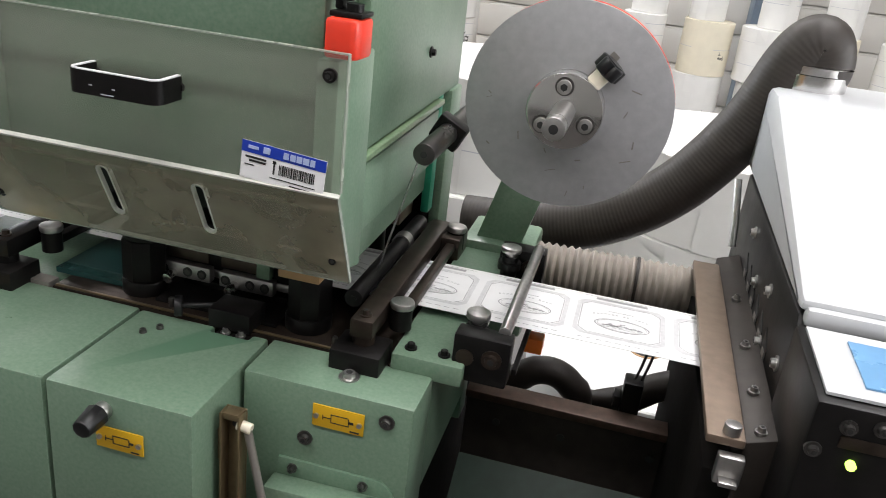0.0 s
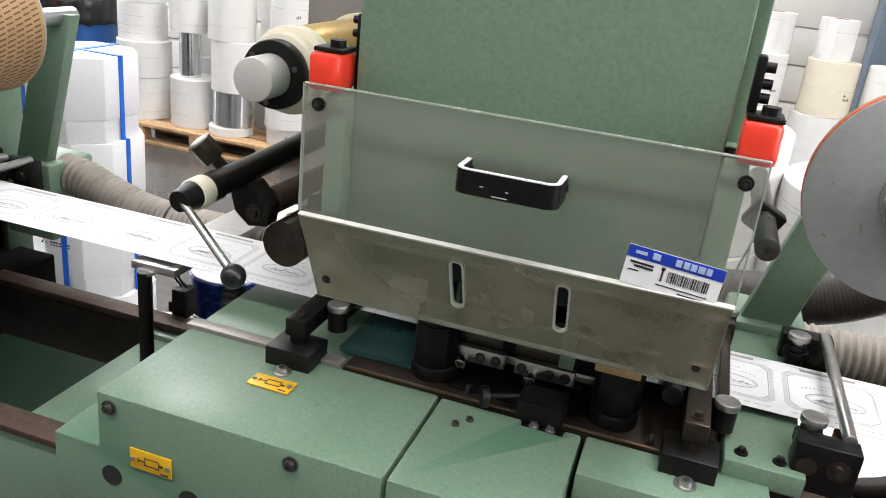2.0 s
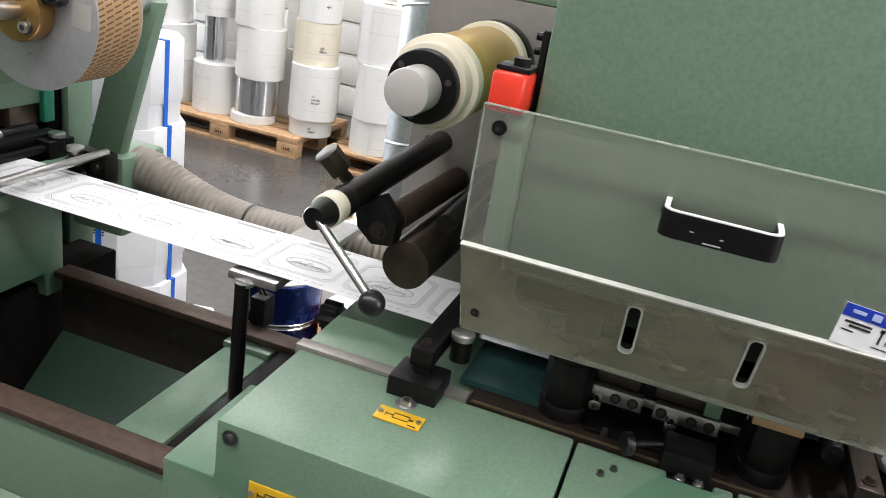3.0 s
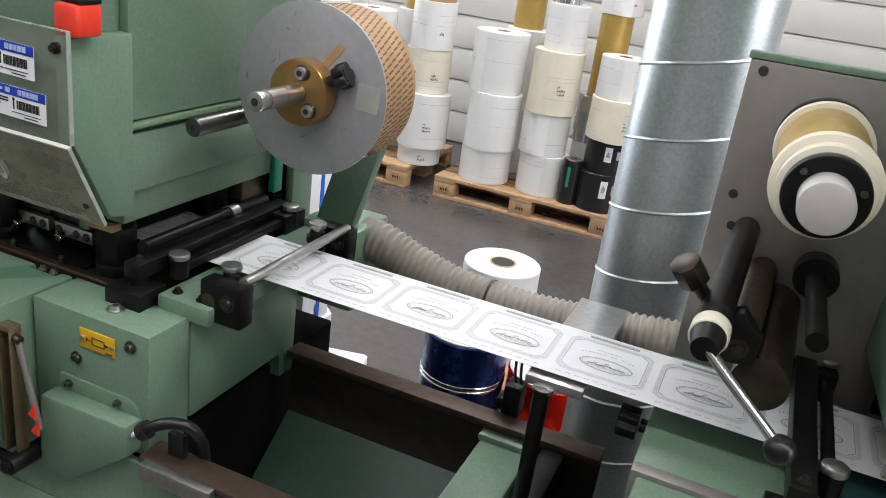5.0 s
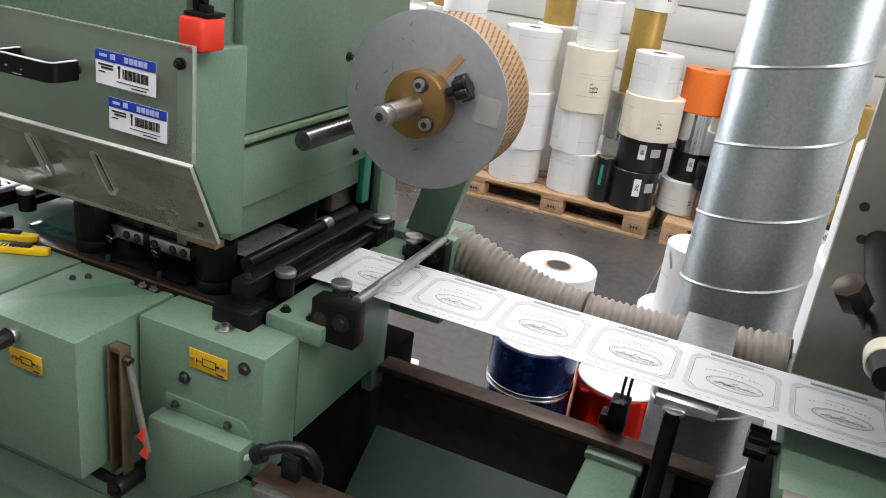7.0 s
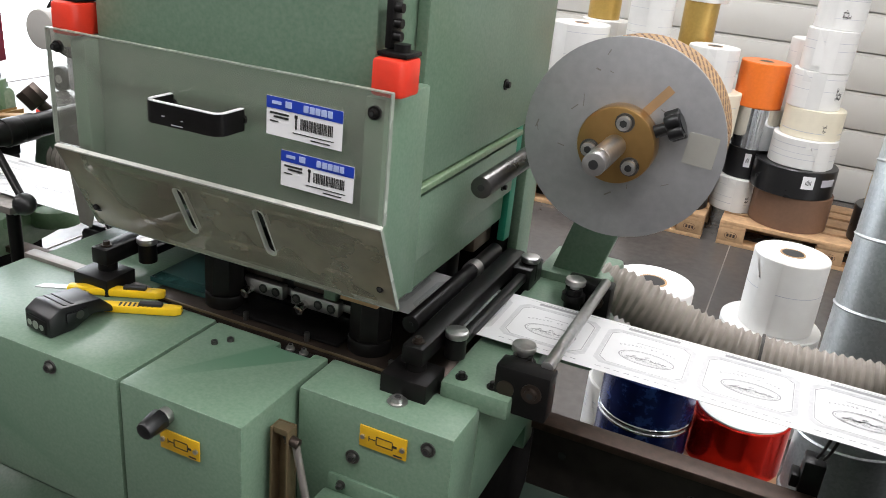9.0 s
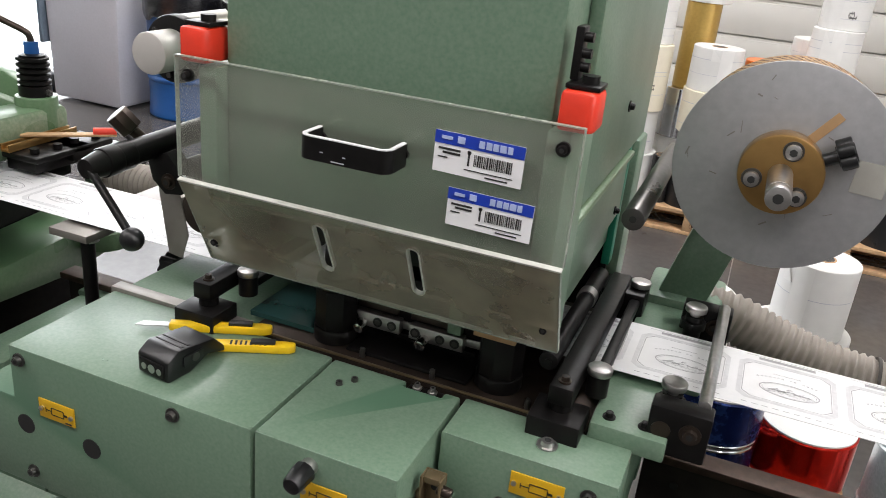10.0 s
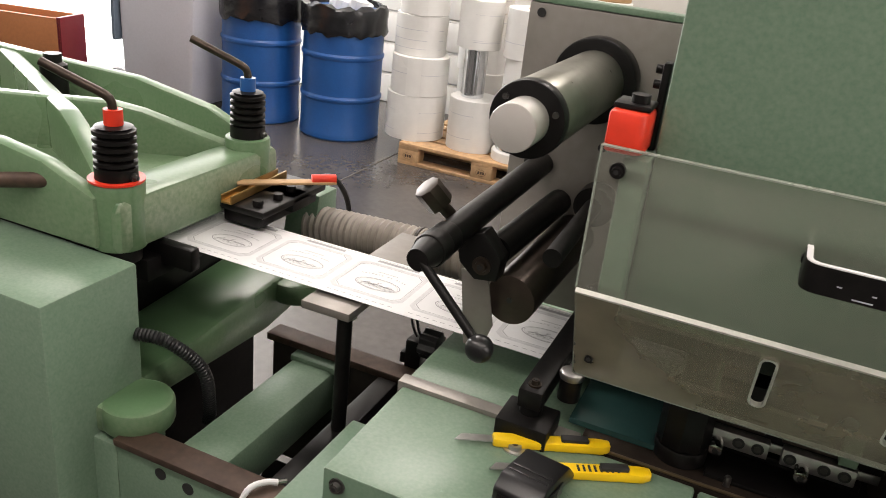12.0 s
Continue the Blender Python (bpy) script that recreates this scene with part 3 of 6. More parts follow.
    part("bright_edge", bm, BRONZE, p, "rubbed edge strip of the bed plate")
    bm = B()
    box(bm, 0.032, 0.077, 0.778, 0.792, 1.085, 1.113, 0.002)
    bk = part("stop_block", bm, BLACK, p)
    for x in (0.044, 0.064):
        screw(bk, (x, 0.785, 1.113), 0.004, 'z', STEEL)
    if first:
        bm = B()
        box(bm, 0.02, 0.075, 0.785, 0.83, 1.116, 1.142, 0.003)
        part("gauge_block", bm, BLACK, p)
        bm = B()
        cyl(bm, (-0.022, 0.782, 1.136), (-0.014, 0.786, 1.136), 0.013, seg=24, bevel=0.001)
        cyl(bm, (-0.02, 0.784, 1.136), (0.022, 0.806, 1.136), 0.0035, seg=12)
        part("adjusting_knob", bm, BLACK_PLASTIC, p)
    # columns with hexagonal sleeves
    for x in (-0.1, 0.127):
        bm = B()
        cyl(bm, (x, 0.842, 1.114), (x, 0.842, 1.135), 0.029, seg=32, bevel=0.003)
        cyl(bm, (x, 0.842, 1.135), (x, 0.842, 1.19), 0.0285, seg=8, bevel=0.002)
        cyl(bm, (x, 0.842, 1.19), (x, 0.842, 1.205), 0.027, seg=28, bevel=0.003)
        cyl(bm, (x, 0.842, 1.205), (x, 0.842, 1.30), 0.018, seg=24)
        part("column", bm, BLACK, p, "black eight-sided guide column sleeve")
        bm = B()
        cyl(bm, (x, 1.06, 1.114), (x, 1.06, 1.30), 0.024, seg=24)
        part("rear_column", bm, BLACK, p)
    # head: lower body with sloping chin
    side = [(0.700, 1.474), (0.700, 1.352), (0.757, 1.242), (0.80, 1.232), (1.138, 1.205), (1.138, 1.474)]
    bm = B()
    prism(bm, [(0.700, 1.474), (0.700, 1.352), (0.757, 1.242), (0.80, 1.232), (0.80, 1.474)], 'x', 0.178, 0.201, 0.003)
    h1 = part("head_cheek", bm, GREEN, p)
    bm = B()
    prism(bm, side, 'x', -0.2, -0.178, 0.003)
    part("head_cheek", bm, GREEN, p)
    # black core that gives the head's unlit interior as plain colour
    bm = B()
    box(bm, -0.177, 0.177, 0.80, 1.12, 1.262, 1.36, 0.002)
    part("head_shade_core", bm, BLACK, p)
    bm = B()
    box(bm, 0.150, 0.182, 0.80, 1.145, 1.215, 1.365, 0.002)
    box(bm, 0.182, 0.192, 0.80, 1.145, 1.262, 1.342, 0.002)
    cp = part("cheek_plate", bm, GREEN, p)
    bm = B()
    box(bm, 0.182, 0.199, 0.80, 1.145, 1.350, 1.358, 0.002)
    part("cheek_ledge", bm, GREEN_PALE, p, "pale worn ledge strip")
    screw(p, (0.193, 1.056, 1.436), 0.005, 'x', BLACK), screw(cp, (0.192, 1.1, 1.28), 0.004, 'x', BLACK)
    # tower above
    bm = B()
    box(bm, -0.1775, 0.1775, 0.718, 1.18, 1.318, 2.25, 0.004)
    part("tower", bm, GREEN, p, "tall green press tower")
    bm = B()
    box(bm, 0.178, 0.193, 0.80, 1.25, 1.36, 2.2, 0.003)
    part("tower_side", bm, GREEN, p)
    bm = B()
    box(bm, 0.181, 0.199, 1.19, 1.255, 0.9, 1.362, 0.004)
    part("rear_post", bm, GREEN, p)
    # dark fill block, its shade under the tower painted in
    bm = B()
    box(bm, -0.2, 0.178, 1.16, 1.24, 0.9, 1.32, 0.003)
    rf = part("rear_frame", bm, MATTE, p, "rear frame coloured black as shade under the tower")
    for x, z, r in ((0.06, 1.19, 0.016), (0.12, 1.215, 0.012), (-0.04, 1.2, 0.014)):
        bm = B()
        cyl(bm, (x, 1.125, z), (x, 1.161, z), r, seg=18, bevel=0.002)
        cyl(bm, (x, 1.113, z), (x, 1.126, z), r * 0.6, seg=6)
        part("pipe_union", bm, OILED, rf)
    bm = B()
    box(bm, 0.135, 0.163, 1.09, 1.16, 1.17, 1.214, 0.003)
    part("valve_block", bm, BROWN_STEEL, rf)
    bm = B()
    tube(bm, [(0.15, 1.11, 1.214), (0.14, 1.1, 1.24), (0.1, 1.09, 1.255), (0.06, 1.1, 1.24), (0.06, 1.115, 1.2)], 0.004, 8)
    part("air_line", bm, BLACK_PLASTIC, rf)
    bm = B()
    box(bm, 0.1795, 0.192, 1.14, 1.165, 1.18, 1.47, 0.002)
    part("guide_strip", bm, TEAL, p, "bright green enamelled strip")
    # red end stops
    for s in (-1, 1):
        x = 0.207 * s if s > 0 else -0.197
        bm = B()
        prism(bm, [(x - 0.02, 0.692), (x + 0.008, 0.692), (x + 0.013, 0.70), (x + 0.013, 0.732), (x - 0.02, 0.732)], 'z', 1.477, 1.513, 0.004)
        r = part("end_stop", bm, RED, p, "red plastic end stop")
        bm = B()
        box(bm, x - 0.019, x + 0.012, 0.70, 0.733, 1.5135, 1.518, 0.001)
        part("plate", bm, BLACK, r)
        bm = B()
        cyl(bm, (x, 0.715, 1.518), (x, 0.715, 1.525), 0.008, seg=20)
        part("knob", bm, BLACK, r)
        bm = B()
        if s > 0:
            box(bm, x - 0.02, x - 0.012, 0.715, 0.735, 1.518, 1.565, 0.002)
            for z in (1.53, 1.542, 1.556):
                cyl(bm, (x - 0.012, 0.72, z), (x - 0.004, 0.72, z), 0.0045, seg=12)
        else:
            box(bm, x + 0.009, x + 0.016, 0.736, 0.752, 1.474, 1.55, 0.002)
            for z in (1.53, 1.543):
                cyl(bm, (x + 0.003, 0.744, z), (x + 0.01, 0.744, z), 0.004, seg=12)
        part("switch", bm, BLACK, r)
    screw(h1, (0.183, 0.735, 1.474), 0.006, 'z', BLACK)
    # guard of clear acrylic: upright leaf, bend, sloping leaf with two slots
    bm = B()
    box(bm, -0.216, 0.215, 0.6835, 0.6885, 1.354, 1.484)
    g = part("guard", bm, ACRYLIC, p, "clear bent acrylic guard, scratched and hazy")
    g.visible_shadow = False
    lo, hi = Vector((0, 0.738, 1.242)), Vector((0, 0.685, 1.352))
    along = (hi - lo)
    n = Vector((0, -along.z, along.y)).normalized() * 0.005

    def leaf(u0, u1, x0, x1, bm, k0=0.0, k1=1.0):
        q = [lo + along * u0 + n * k0, lo + along * u1 + n * k0, lo + along * u1 + n * k1, lo + along * u0 + n * k1]
        prism(bm, [(v.y, v.z) for v in q], 'x', x0, x1)
    bm = B()
    s1, s2 = (-0.053, -0.038), (0.055, 0.07)
    lo_u, hi_u = 0.28, 0.86
    leaf(0, lo_u, -0.213, 0.213, bm), leaf(hi_u, 1.0, -0.215, 0.214, bm)
    for a, b in ((-0.214, s1[0]), (s1[1], s2[0]), (s2[1], 0.2135)):
        leaf(lo_u, hi_u, a, b, bm)
    corners = bm
    bm = B()
    leaf(0.997, 1.014, -0.215, 0.215, bm, -0.05, 1.05)
    for sl in (s1, s2):
        rr, cxs, run = (sl[1] - sl[0]) / 2, (sl[0] + sl[1]) / 2, along.length
        leaf(lo_u + rr / run, hi_u - rr / run, sl[0] - 0.0002, sl[0] + 0.0018, bm, 0, 1.04), leaf(lo_u + rr / run, hi_u - rr / run, sl[1] - 0.0018, sl[1] + 0.0002, bm, 0, 1.04)
        for end, s in ((lo_u, 1), (hi_u, -1)):
            for k in range(8):
                a0, a1 = math.pi * k / 8, math.pi * (k + 1) / 8
                quad = []
                for a, q in ((a0, rr), (a1, rr), (a1, rr - 0.0018), (a0, rr - 0.0018)):
                    u = end + s * (rr - q * math.sin(a)) / run
                    quad.append((cxs + q * math.cos(a), lo + along * u))
                faces = [[bm.verts.new((x, *(v + n * h).yz)) for x, v in quad] for h in (0.0, 1.04)]
                bm.faces.new(faces[0]), bm.faces.new(faces[1][::-1]), bm.faces.new((faces[0][2], faces[0][3], faces[1][3], faces[1][2]))
                corner = (cxs + (rr if k < 4 else -rr), lo + along * end)
                bm2 = corners
                tri = [quad[0], quad[1], corner]
                bm2.faces.new([bm2.verts.new((x, *(v + n).yz)) for x, v in tri])
    # fold and slot rims drawn as bright strips, a built-in highlight
    part("guard_edge", bm, ACRYLIC_EDGE, g, "painted highlight along the acrylic's fold and slot edges")
    bm = B()
    leaf(0, 1, 0.213, 0.2142, bm), leaf(0, 1, -0.2142, -0.213, bm), leaf(-0.012, 0.006, -0.213, 0.213, bm, 0, 1)
    box(bm, -0.216, 0.215, 0.683, 0.689, 1.4838, 1.485), box(bm, 0.2147, 0.2157, 0.683, 0.689, 1.354, 1.4845), box(bm, -0.2167, -0.2157, 0.683, 0.689, 1.354, 1.4845)
    part("guard_rim", bm, ACRYLIC_RIM, g, "dull cut rim of the acrylic")
    lg = part("guard_leaf", corners, ACRYLIC_HAZY, g, "sloping acrylic leaf with two slots")
    lg.visible_shadow = False
    bm = B()
    def bow(o, i):
        """Plan of a U-shaped bow with rounded corners, o and i from its outer and inner face."""
        out = []
        for k, (d, s) in enumerate(((o, 1), (i, -1))):
            x0, x1, y0, r = -0.045 + d, 0.051 - d, 0.644 + d, 0.012 - d
            side = [(x0, 0.6834), (x0, y0 + r)] + [(x0 + r - r * math.cos(a), y0 + r - r * math.sin(a)) for a in (0.4, 0.8, 1.2)] + [(x0 + r, y0)]
            side += [(x1 - r, y0)] + [(x1 - r + r * math.sin(a), y0 + r - r * math.cos(a)) for a in (0.4, 0.8, 1.2)] + [(x1, y0 + r), (x1, 0.6834)]
            out += side[::s]
        return out
    prism(bm, bow(0, 0.0055), 'z', 1.4185, 1.4405)
    hd = part("handle", bm, BLACK, g, "black bow handle with worn bright top edge")
    bm = B()
    prism(bm, bow(0.0006, 0.005), 'z', 1.4406, 1.4416)
    part("worn_edge", bm, CARD, hd, "bare pale top edge")
    bm = B()
    for x, z, w in ((-0.02, 1.4275, 0.0035), (0.004, 1.4265, 0.003), (-0.008, 1.4205, 0.014)):
        box(bm, x, x + w, 0.6436, 0.6441, z, z + 0.001)
    part("chipped_paint", bm, GREY_BIN, hd)
    for x in (-0.0415, 0.0475):
        screw(hd, (x, 0.684, 1.4295), 0.0035, '-y', BLACK)
    for x, y, z in ((-0.199, 0.683, 1.466), (0.199, 0.683, 1.464), (-0.198, 0.724, 1.268), (0.198, 0.726, 1.267)):
        screw(g, (x, y, z), 0.0045, '-y', BLACK, "guard_bolt")
    if first:
        sticker(g, (0.114, 0.2), (1.351, 1.388), 0.6825, 5)
    else:
        sticker(g, (0.079, 0.166), (1.421, 1.46), 0.6825, 1)
        sticker(g, (0.097, 0.181), (1.371, 1.408), 0.6825, 1)
    # screws, plates and holes on the covers
    for x, z in ((-0.403, 1.102), (-0.176, 1.102), (-0.40, 0.94)):
        screw(c1, (x, 0.612, z), 0.006)
    for x in (-0.404, -0.30):
        bm = B()
        cyl(bm, (x, 0.612, 1.01), (x, 0.6112, 1.01), 0.0135, seg=28)
        part("hole", bm, INK, c1)
    yellow_plate(c1, (-0.349, 0.6115, 1.046), 0.055, 0.026, 'front')
    if first:
        yellow_plate(c1, (-0.258, 0.716, 1.1185), 0.054, 0.026, 'top')
    for x, y in ((-0.037, 0.738), (-0.025, 0.754)):
        screw(p, (x, y, 1.1155), 0.0045, 'z', GUNMETAL)
    yellow_plate(p, (0.018, 0.611, 1.067), 0.055, 0.026, 'front')
    bm = B()
    cyl(bm, (0.0, 0.612, 1.1), (0.0, 0.600, 1.1), 0.008, seg=16)
    cyl(bm, (0.0, 0.602, 1.1), (0.0, 0.574, 1.098), 0.0135, 0.0105, seg=10, bevel=0.003)
    kn = part("knob", bm, BLACK_PLASTIC, p, "black tapered control knob")
    bm = B()
    cyl(bm, (0.0, 0.6125, 1.1), (0.0, 0.603, 1.1), 0.0098, seg=20, bevel=0.001)
    part("knob_collar", bm, STEEL, kn)
    yellow_plate(c3, (0.22, 0.7115, 1.085), 0.06, 0.028, 'front')
    screw(c3, (0.275, 0.712, 1.096), 0.006), screw(c3, (0.182, 0.712, 1.05), 0.006)
    # bronze sight channel with a glass tube leaning out of it
    bm = B()
    box(bm, 0.108, 0.132, 0.668, 0.671, 0.905, 1.1, 0.001), box(bm, 0.108, 0.111, 0.652, 0.668, 0.905, 1.1, 0.001), box(bm, 0.129, 0.132, 0.652, 0.668, 0.905, 1.1, 0.001)
    box(bm, 0.111, 0.129, 0.654, 0.668, 1.092, 1.1, 0.001), box(bm, 0.1, 0.108, 0.664, 0.671, 1.03, 1.07, 0.001)
    ch = part("channel", bm, BRONZE, p, "worn bronze-coloured metal channel")
    for z in (1.08, 0.925):
        bm = B()
        cyl(bm, (0.12, 0.668, z), (0.12, 0.6665, z), 0.004, seg=14)
        part("rivet", bm, INK, ch)
    bm = B()
    cyl(bm, (0.137, 0.66, 1.083), (0.162, 0.664, 0.955), 0.0046, seg=14)
    gt = part("glass_tube", bm, GREY_PLATE, ch, "dull sight-glass tube")
    bm = B()
    cyl(bm, (0.126, 0.66, 1.086), (0.142, 0.66, 1.083), 0.0062, seg=14, bevel=0.001)
    part("pipe_elbow", bm, WHITE_RING if first else OILED, gt)
    for x, z in ((0.157, 0.985), (0.161, 0.96)):
        bm = B()
        prism(bm, [(x - 0.006, z - 0.006), (x + 0.006, z - 0.011), (x + 0.006, z + 0.011)], 'y', 0.655, 0.659)
        part("red_pointer", bm, RED, gt)
    # cast cable box
    bm = B()
    prism(bm, [(0.146, 0.995), (0.294, 0.998), (0.294, 0.95), (0.185, 0.866), (0.137, 0.878)], 'y', 0.680, 0.711, 0.005)
    cb = part("cable_box", bm, GREEN, p, "green cast cable box")
    bm = B()
    prism(bm, [(0.15, 0.99), (0.294, 0.992), (0.29, 1.006), (0.275, 1.018), (0.152, 1.018)], 'y', 0.7085, 0.7125, 0.001)
    part("flange", bm, GREEN, cb)
    for x in (0.17, 0.255):
        screw(cb, (x, 0.708, 1.007), 0.004)
    bm = B()
    tube(bm, [(0.316, 0.69, 0.997), (0.332, 0.692, 1.010), (0.352, 0.70, 1.017), (0.370, 0.712, 1.011), (0.380, 0.722, 0.99), (0.378, 0.732, 0.965), (0.37, 0.745, 0.93), (0.365, 0.77, 0.85)], 0.0078, 12)
    box(bm, 0.335, 0.36, 0.712, 0.722, 0.956, 0.99, 0.001)
    tube(bm, [(0.312, 0.69, 0.994), (0.325, 0.691, 1.004)], 0.0125, 12)
    part("cable", bm, BLACK_PLASTIC, cb)
    bm = B()
    cyl(bm, (0.288, 0.694, 0.976), (0.316, 0.69, 0.997), 0.004, seg=10)
    part("inner_cable", bm, STICKER, cb)
    bm = B()
    cyl(bm, (-0.06, 0.65, 0.905), (0.136, 0.65, 0.897), 0.0075, seg=14)
    cyl(bm, (0.13, 0.636, 0.897), (0.13, 0.699, 0.897), 0.0135, seg=22, bevel=0.001)
    cyl(bm, (0.13, 0.631, 0.897), (0.13, 0.637, 0.897), 0.008, seg=6)
    part("lever", bm, BLACK, p)
    # web guide bars: one ahead of the die, one behind it
    for s, x0 in ((-1, -0.262), (1, 0.217)):
        bm = B()
        prism(bm, [(x0 - 0.03, 0.757), (x0 + 0.03, 0.757), (x0 + 0.03, 0.81), (x0 - 0.03, 0.81)], 'z', 1.112, 1.142, 0.002)
        ft = part("bar_foot", bm, BLACK, p, "black steel foot block")
        screw(ft, (x0, 0.746, 1.118), 0.008, 'z', STEEL)
        bm = B()
        cyl(bm, (x0, 0.79, 1.142), (x0, 0.79, 1.152), 0.013, seg=20)
        box(bm, x0 - 0.014, x0 + 0.014, 0.775, 1.135, 1.152, 1.176, 0.003)
        box(bm, x0 + 0.022, x0 + 0.036, 0.83, 1.12, 1.15, 1.163, 0.003)
        box(bm, x0 - 0.02, x0 + 0.042, 1.08, 1.14, 1.12, 1.17, 0.003)
        br = part("guide_bar", bm, OILED if first and s > 0 else BLACK, p)
        screw(br, (x0, 0.79, 1.176), 0.005, 'z', OILED)
        for y in (0.835, 1.11):
            bm = B()
            cyl(bm, (x0 + 0.03, y, 1.145), (x0 + 0.03, y, 1.172), 0.013, seg=20)
            ts = part("screw_post", bm, BLACK, br)
            bm = B()
            cyl(bm, (x0 + 0.03, y, 1.172), (x0 + 0.03, y, 1.181), 0.0145, seg=24, bevel=0.002)
            part("thumb_screw", bm, STEEL, ts)
    bm = B()
    cyl(bm, (0.187, 0.83, 1.172), (0.187, 1.12, 1.172), 0.0115, seg=24, bevel=0.001)
    cyl(bm, (0.187, 0.8285, 1.172), (0.187, 0.83, 1.172), 0.004, seg=10)
    part("foil_roller", bm, BLACK, p)
    bm = B()
    cyl(bm, (0.187, 1.02, 1.172), (0.187, 1.04, 1.172), 0.0135, seg=24)
    part("roller_ring", bm, STEEL, p)
    # web rod between two black blocks
    ex = 0.008 if first else 0.0
    for y0, y1 in ((0.798, 0.828), (1.08, 1.11)):
        bm = B()
        box(bm, ex + 0.312, ex + 0.378, y0, y1, 1.115, 1.174, 0.003)
        e = part("rod_block", bm, BLACK, p)
        bm = B()
        cyl(bm, (ex + 0.327, y0 - 0.001, 1.146), (ex + 0.327, y0 + 0.002, 1.146), 0.0105, seg=24)
        part("bush", bm, OILED, e)
        screw(e, (ex + 0.358, y0, 1.15), 0.008, '-y', OILED)
        yk = y1 + 0.014 if y0 < 1 else y0 - 0.018
        bm = B()
        cyl(bm, (ex + 0.33, yk, 1.14), (ex + 0.33, yk, 1.17), 0.012, seg=20)
        cyl(bm, (ex + 0.33, yk, 1.152), (ex + 0.33, yk, 1.162), 0.0165, seg=24)
        part("collar", bm, BLACK, e)
        bm = B()
        cyl(bm, (ex + 0.33, yk, 1.176), (ex + 0.33, yk, 1.185), 0.0145, seg=26, bevel=0.002)
        cyl(bm, (ex + 0.33, yk, 1.165), (ex + 0.33, yk, 1.177), 0.007, seg=12)
        part("thumb_screw", bm, STEEL, e)
    if first:
        bm = B()
        box(bm, 0.387, 0.393, 0.829, 0.955, 1.118, 1.126, 0.001)
        sa = part("sensor_arm", bm, BLACK, p)
        bm = B()
        box(bm, 0.386, 0.412, 0.93, 0.955, 1.096, 1.117, 0.002)
        part("sensor_head", bm, ORANGE, sa, "orange sensor head")
    bm = B()
    cyl(bm, (ex + 0.366, 0.82, 1.175), (ex + 0.366, 1.095, 1.175), 0.0075, seg=20, bevel=0.001)
    part("web_rod", bm, STEEL, p, "polished steel web rod")
    # support blade of the foil reel and the shaft beside it
    bm = B()
    prism(bm, [(0.265, 1.137), (0.335, 1.137), (0.415, 1.43), (0.345, 1.43)], 'y', 1.16, 1.185, 0.002)
    part("reel_arm", bm, GREEN, p)
    bm = B()
    cyl(bm, (0.248, 0.857, 1.355), (0.248, 1.2, 1.355), 0.013, seg=28, bevel=0.0015)
    fs = part("foil_shaft", bm, GUNMETAL, p, "dark polished foil shaft")
    if first:
        bm = B()
        box(bm, -0.02, 0.02, 0.965, 0.99, -0.017, 0.017, 0.003, Matrix.Translation((0.248, 0, 1.355)) @ Matrix.Rotation(radians(28), 4, 'Y'))
        part("shaft_clamp", bm, BLACK, fs, "black clamp block on the shaft")
    if first:
        bm = B()
        prism(bm, [(0.2362, 1.355), (0.2372, 1.355), (0.1912, 1.172), (0.1902, 1.172)], 'y', 0.895, 0.905)
        part("foil_ribbon", bm, SILVER, p, "taut narrow ribbon of shiny foil")
    bm = B()
    box(bm, 0.318, 0.43, 0.676, 0.69, 0.932, 0.956, 0.002)
    part("steel_bar", bm, STEEL, p)
    bm = B()
    cyl(bm, (0.248, 0.8565, 1.355), (0.248, 0.858, 1.355), 0.004, seg=12)
    part("shaft_hole", bm, INK, p)
    # rewind plate on the left with its rollers
    bm = B()
    box(bm, -0.43, -0.17, 1.10, 1.118, 1.12, 1.545, 0.003)
    pl = part("rewind_plate", bm, GREY_PLATE, p, "grey steel side plate")
    bm = B()
    box(bm, -0.433, -0.17, 1.098, 1.125, 1.545, 1.554, 0.002)
    part("plate_edge", bm, GREEN, pl)
    for x, z in ((-0.412, 1.532), (-0.408, 1.372), (-0.30, 1.37), (-0.4, 1.33)):
        bm = B()
        cyl(bm, (x, 1.0998, z), (x, 1.0985, z), 0.006, seg=16)
        part("hole", bm, INK, pl)
    ax, az = -0.322, 1.46
    bm = B()
    cyl(bm, (ax, 0.869 if first else 0.825, az), (ax, 1.075, az), 0.05 if first else 0.04, seg=48, bevel=0.001)
    rw = part("rewind_roll", bm, GOLD if first else SHAFT_GREY, p, "roll of spent foil on the rewind shaft" if first else "bare dark rewind shaft")
    bm = B()
    cyl(bm, (ax, 0.808, az), (ax, 0.826, az), 0.04 if first else 0.041, seg=48, bevel=0.003)
    fl = part("flange", bm, BLACK, rw)
    for a in (20, 140, 260):
        x, z = ax + 0.032 * math.cos(radians(a)), az + 0.032 * math.sin(radians(a))
        bm = B()
        cyl(bm, (x, 0.8085, z), (x, 0.8055, z), 0.0035, seg=10)
        part("flange_screw", bm, GUNMETAL, fl)
    bm = B()
    cyl(bm, (ax, 1.07, az), (ax, 1.099, az), 0.056, seg=48, bevel=0.004)
    part("rear_flange", bm, BLACK, rw)
    if first:
        for y0, y1, r in ((0.828, 0.85, 0.0455), (0.85, 0.87, 0.0525), (1.045, 1.064, 0.056)):
            bm = B()
            cyl(bm, (ax, y0, az), (ax, y1, az), r, seg=48, bevel=0.001)
            part("paper_edge", bm, CREAM, rw)
    bm = B()
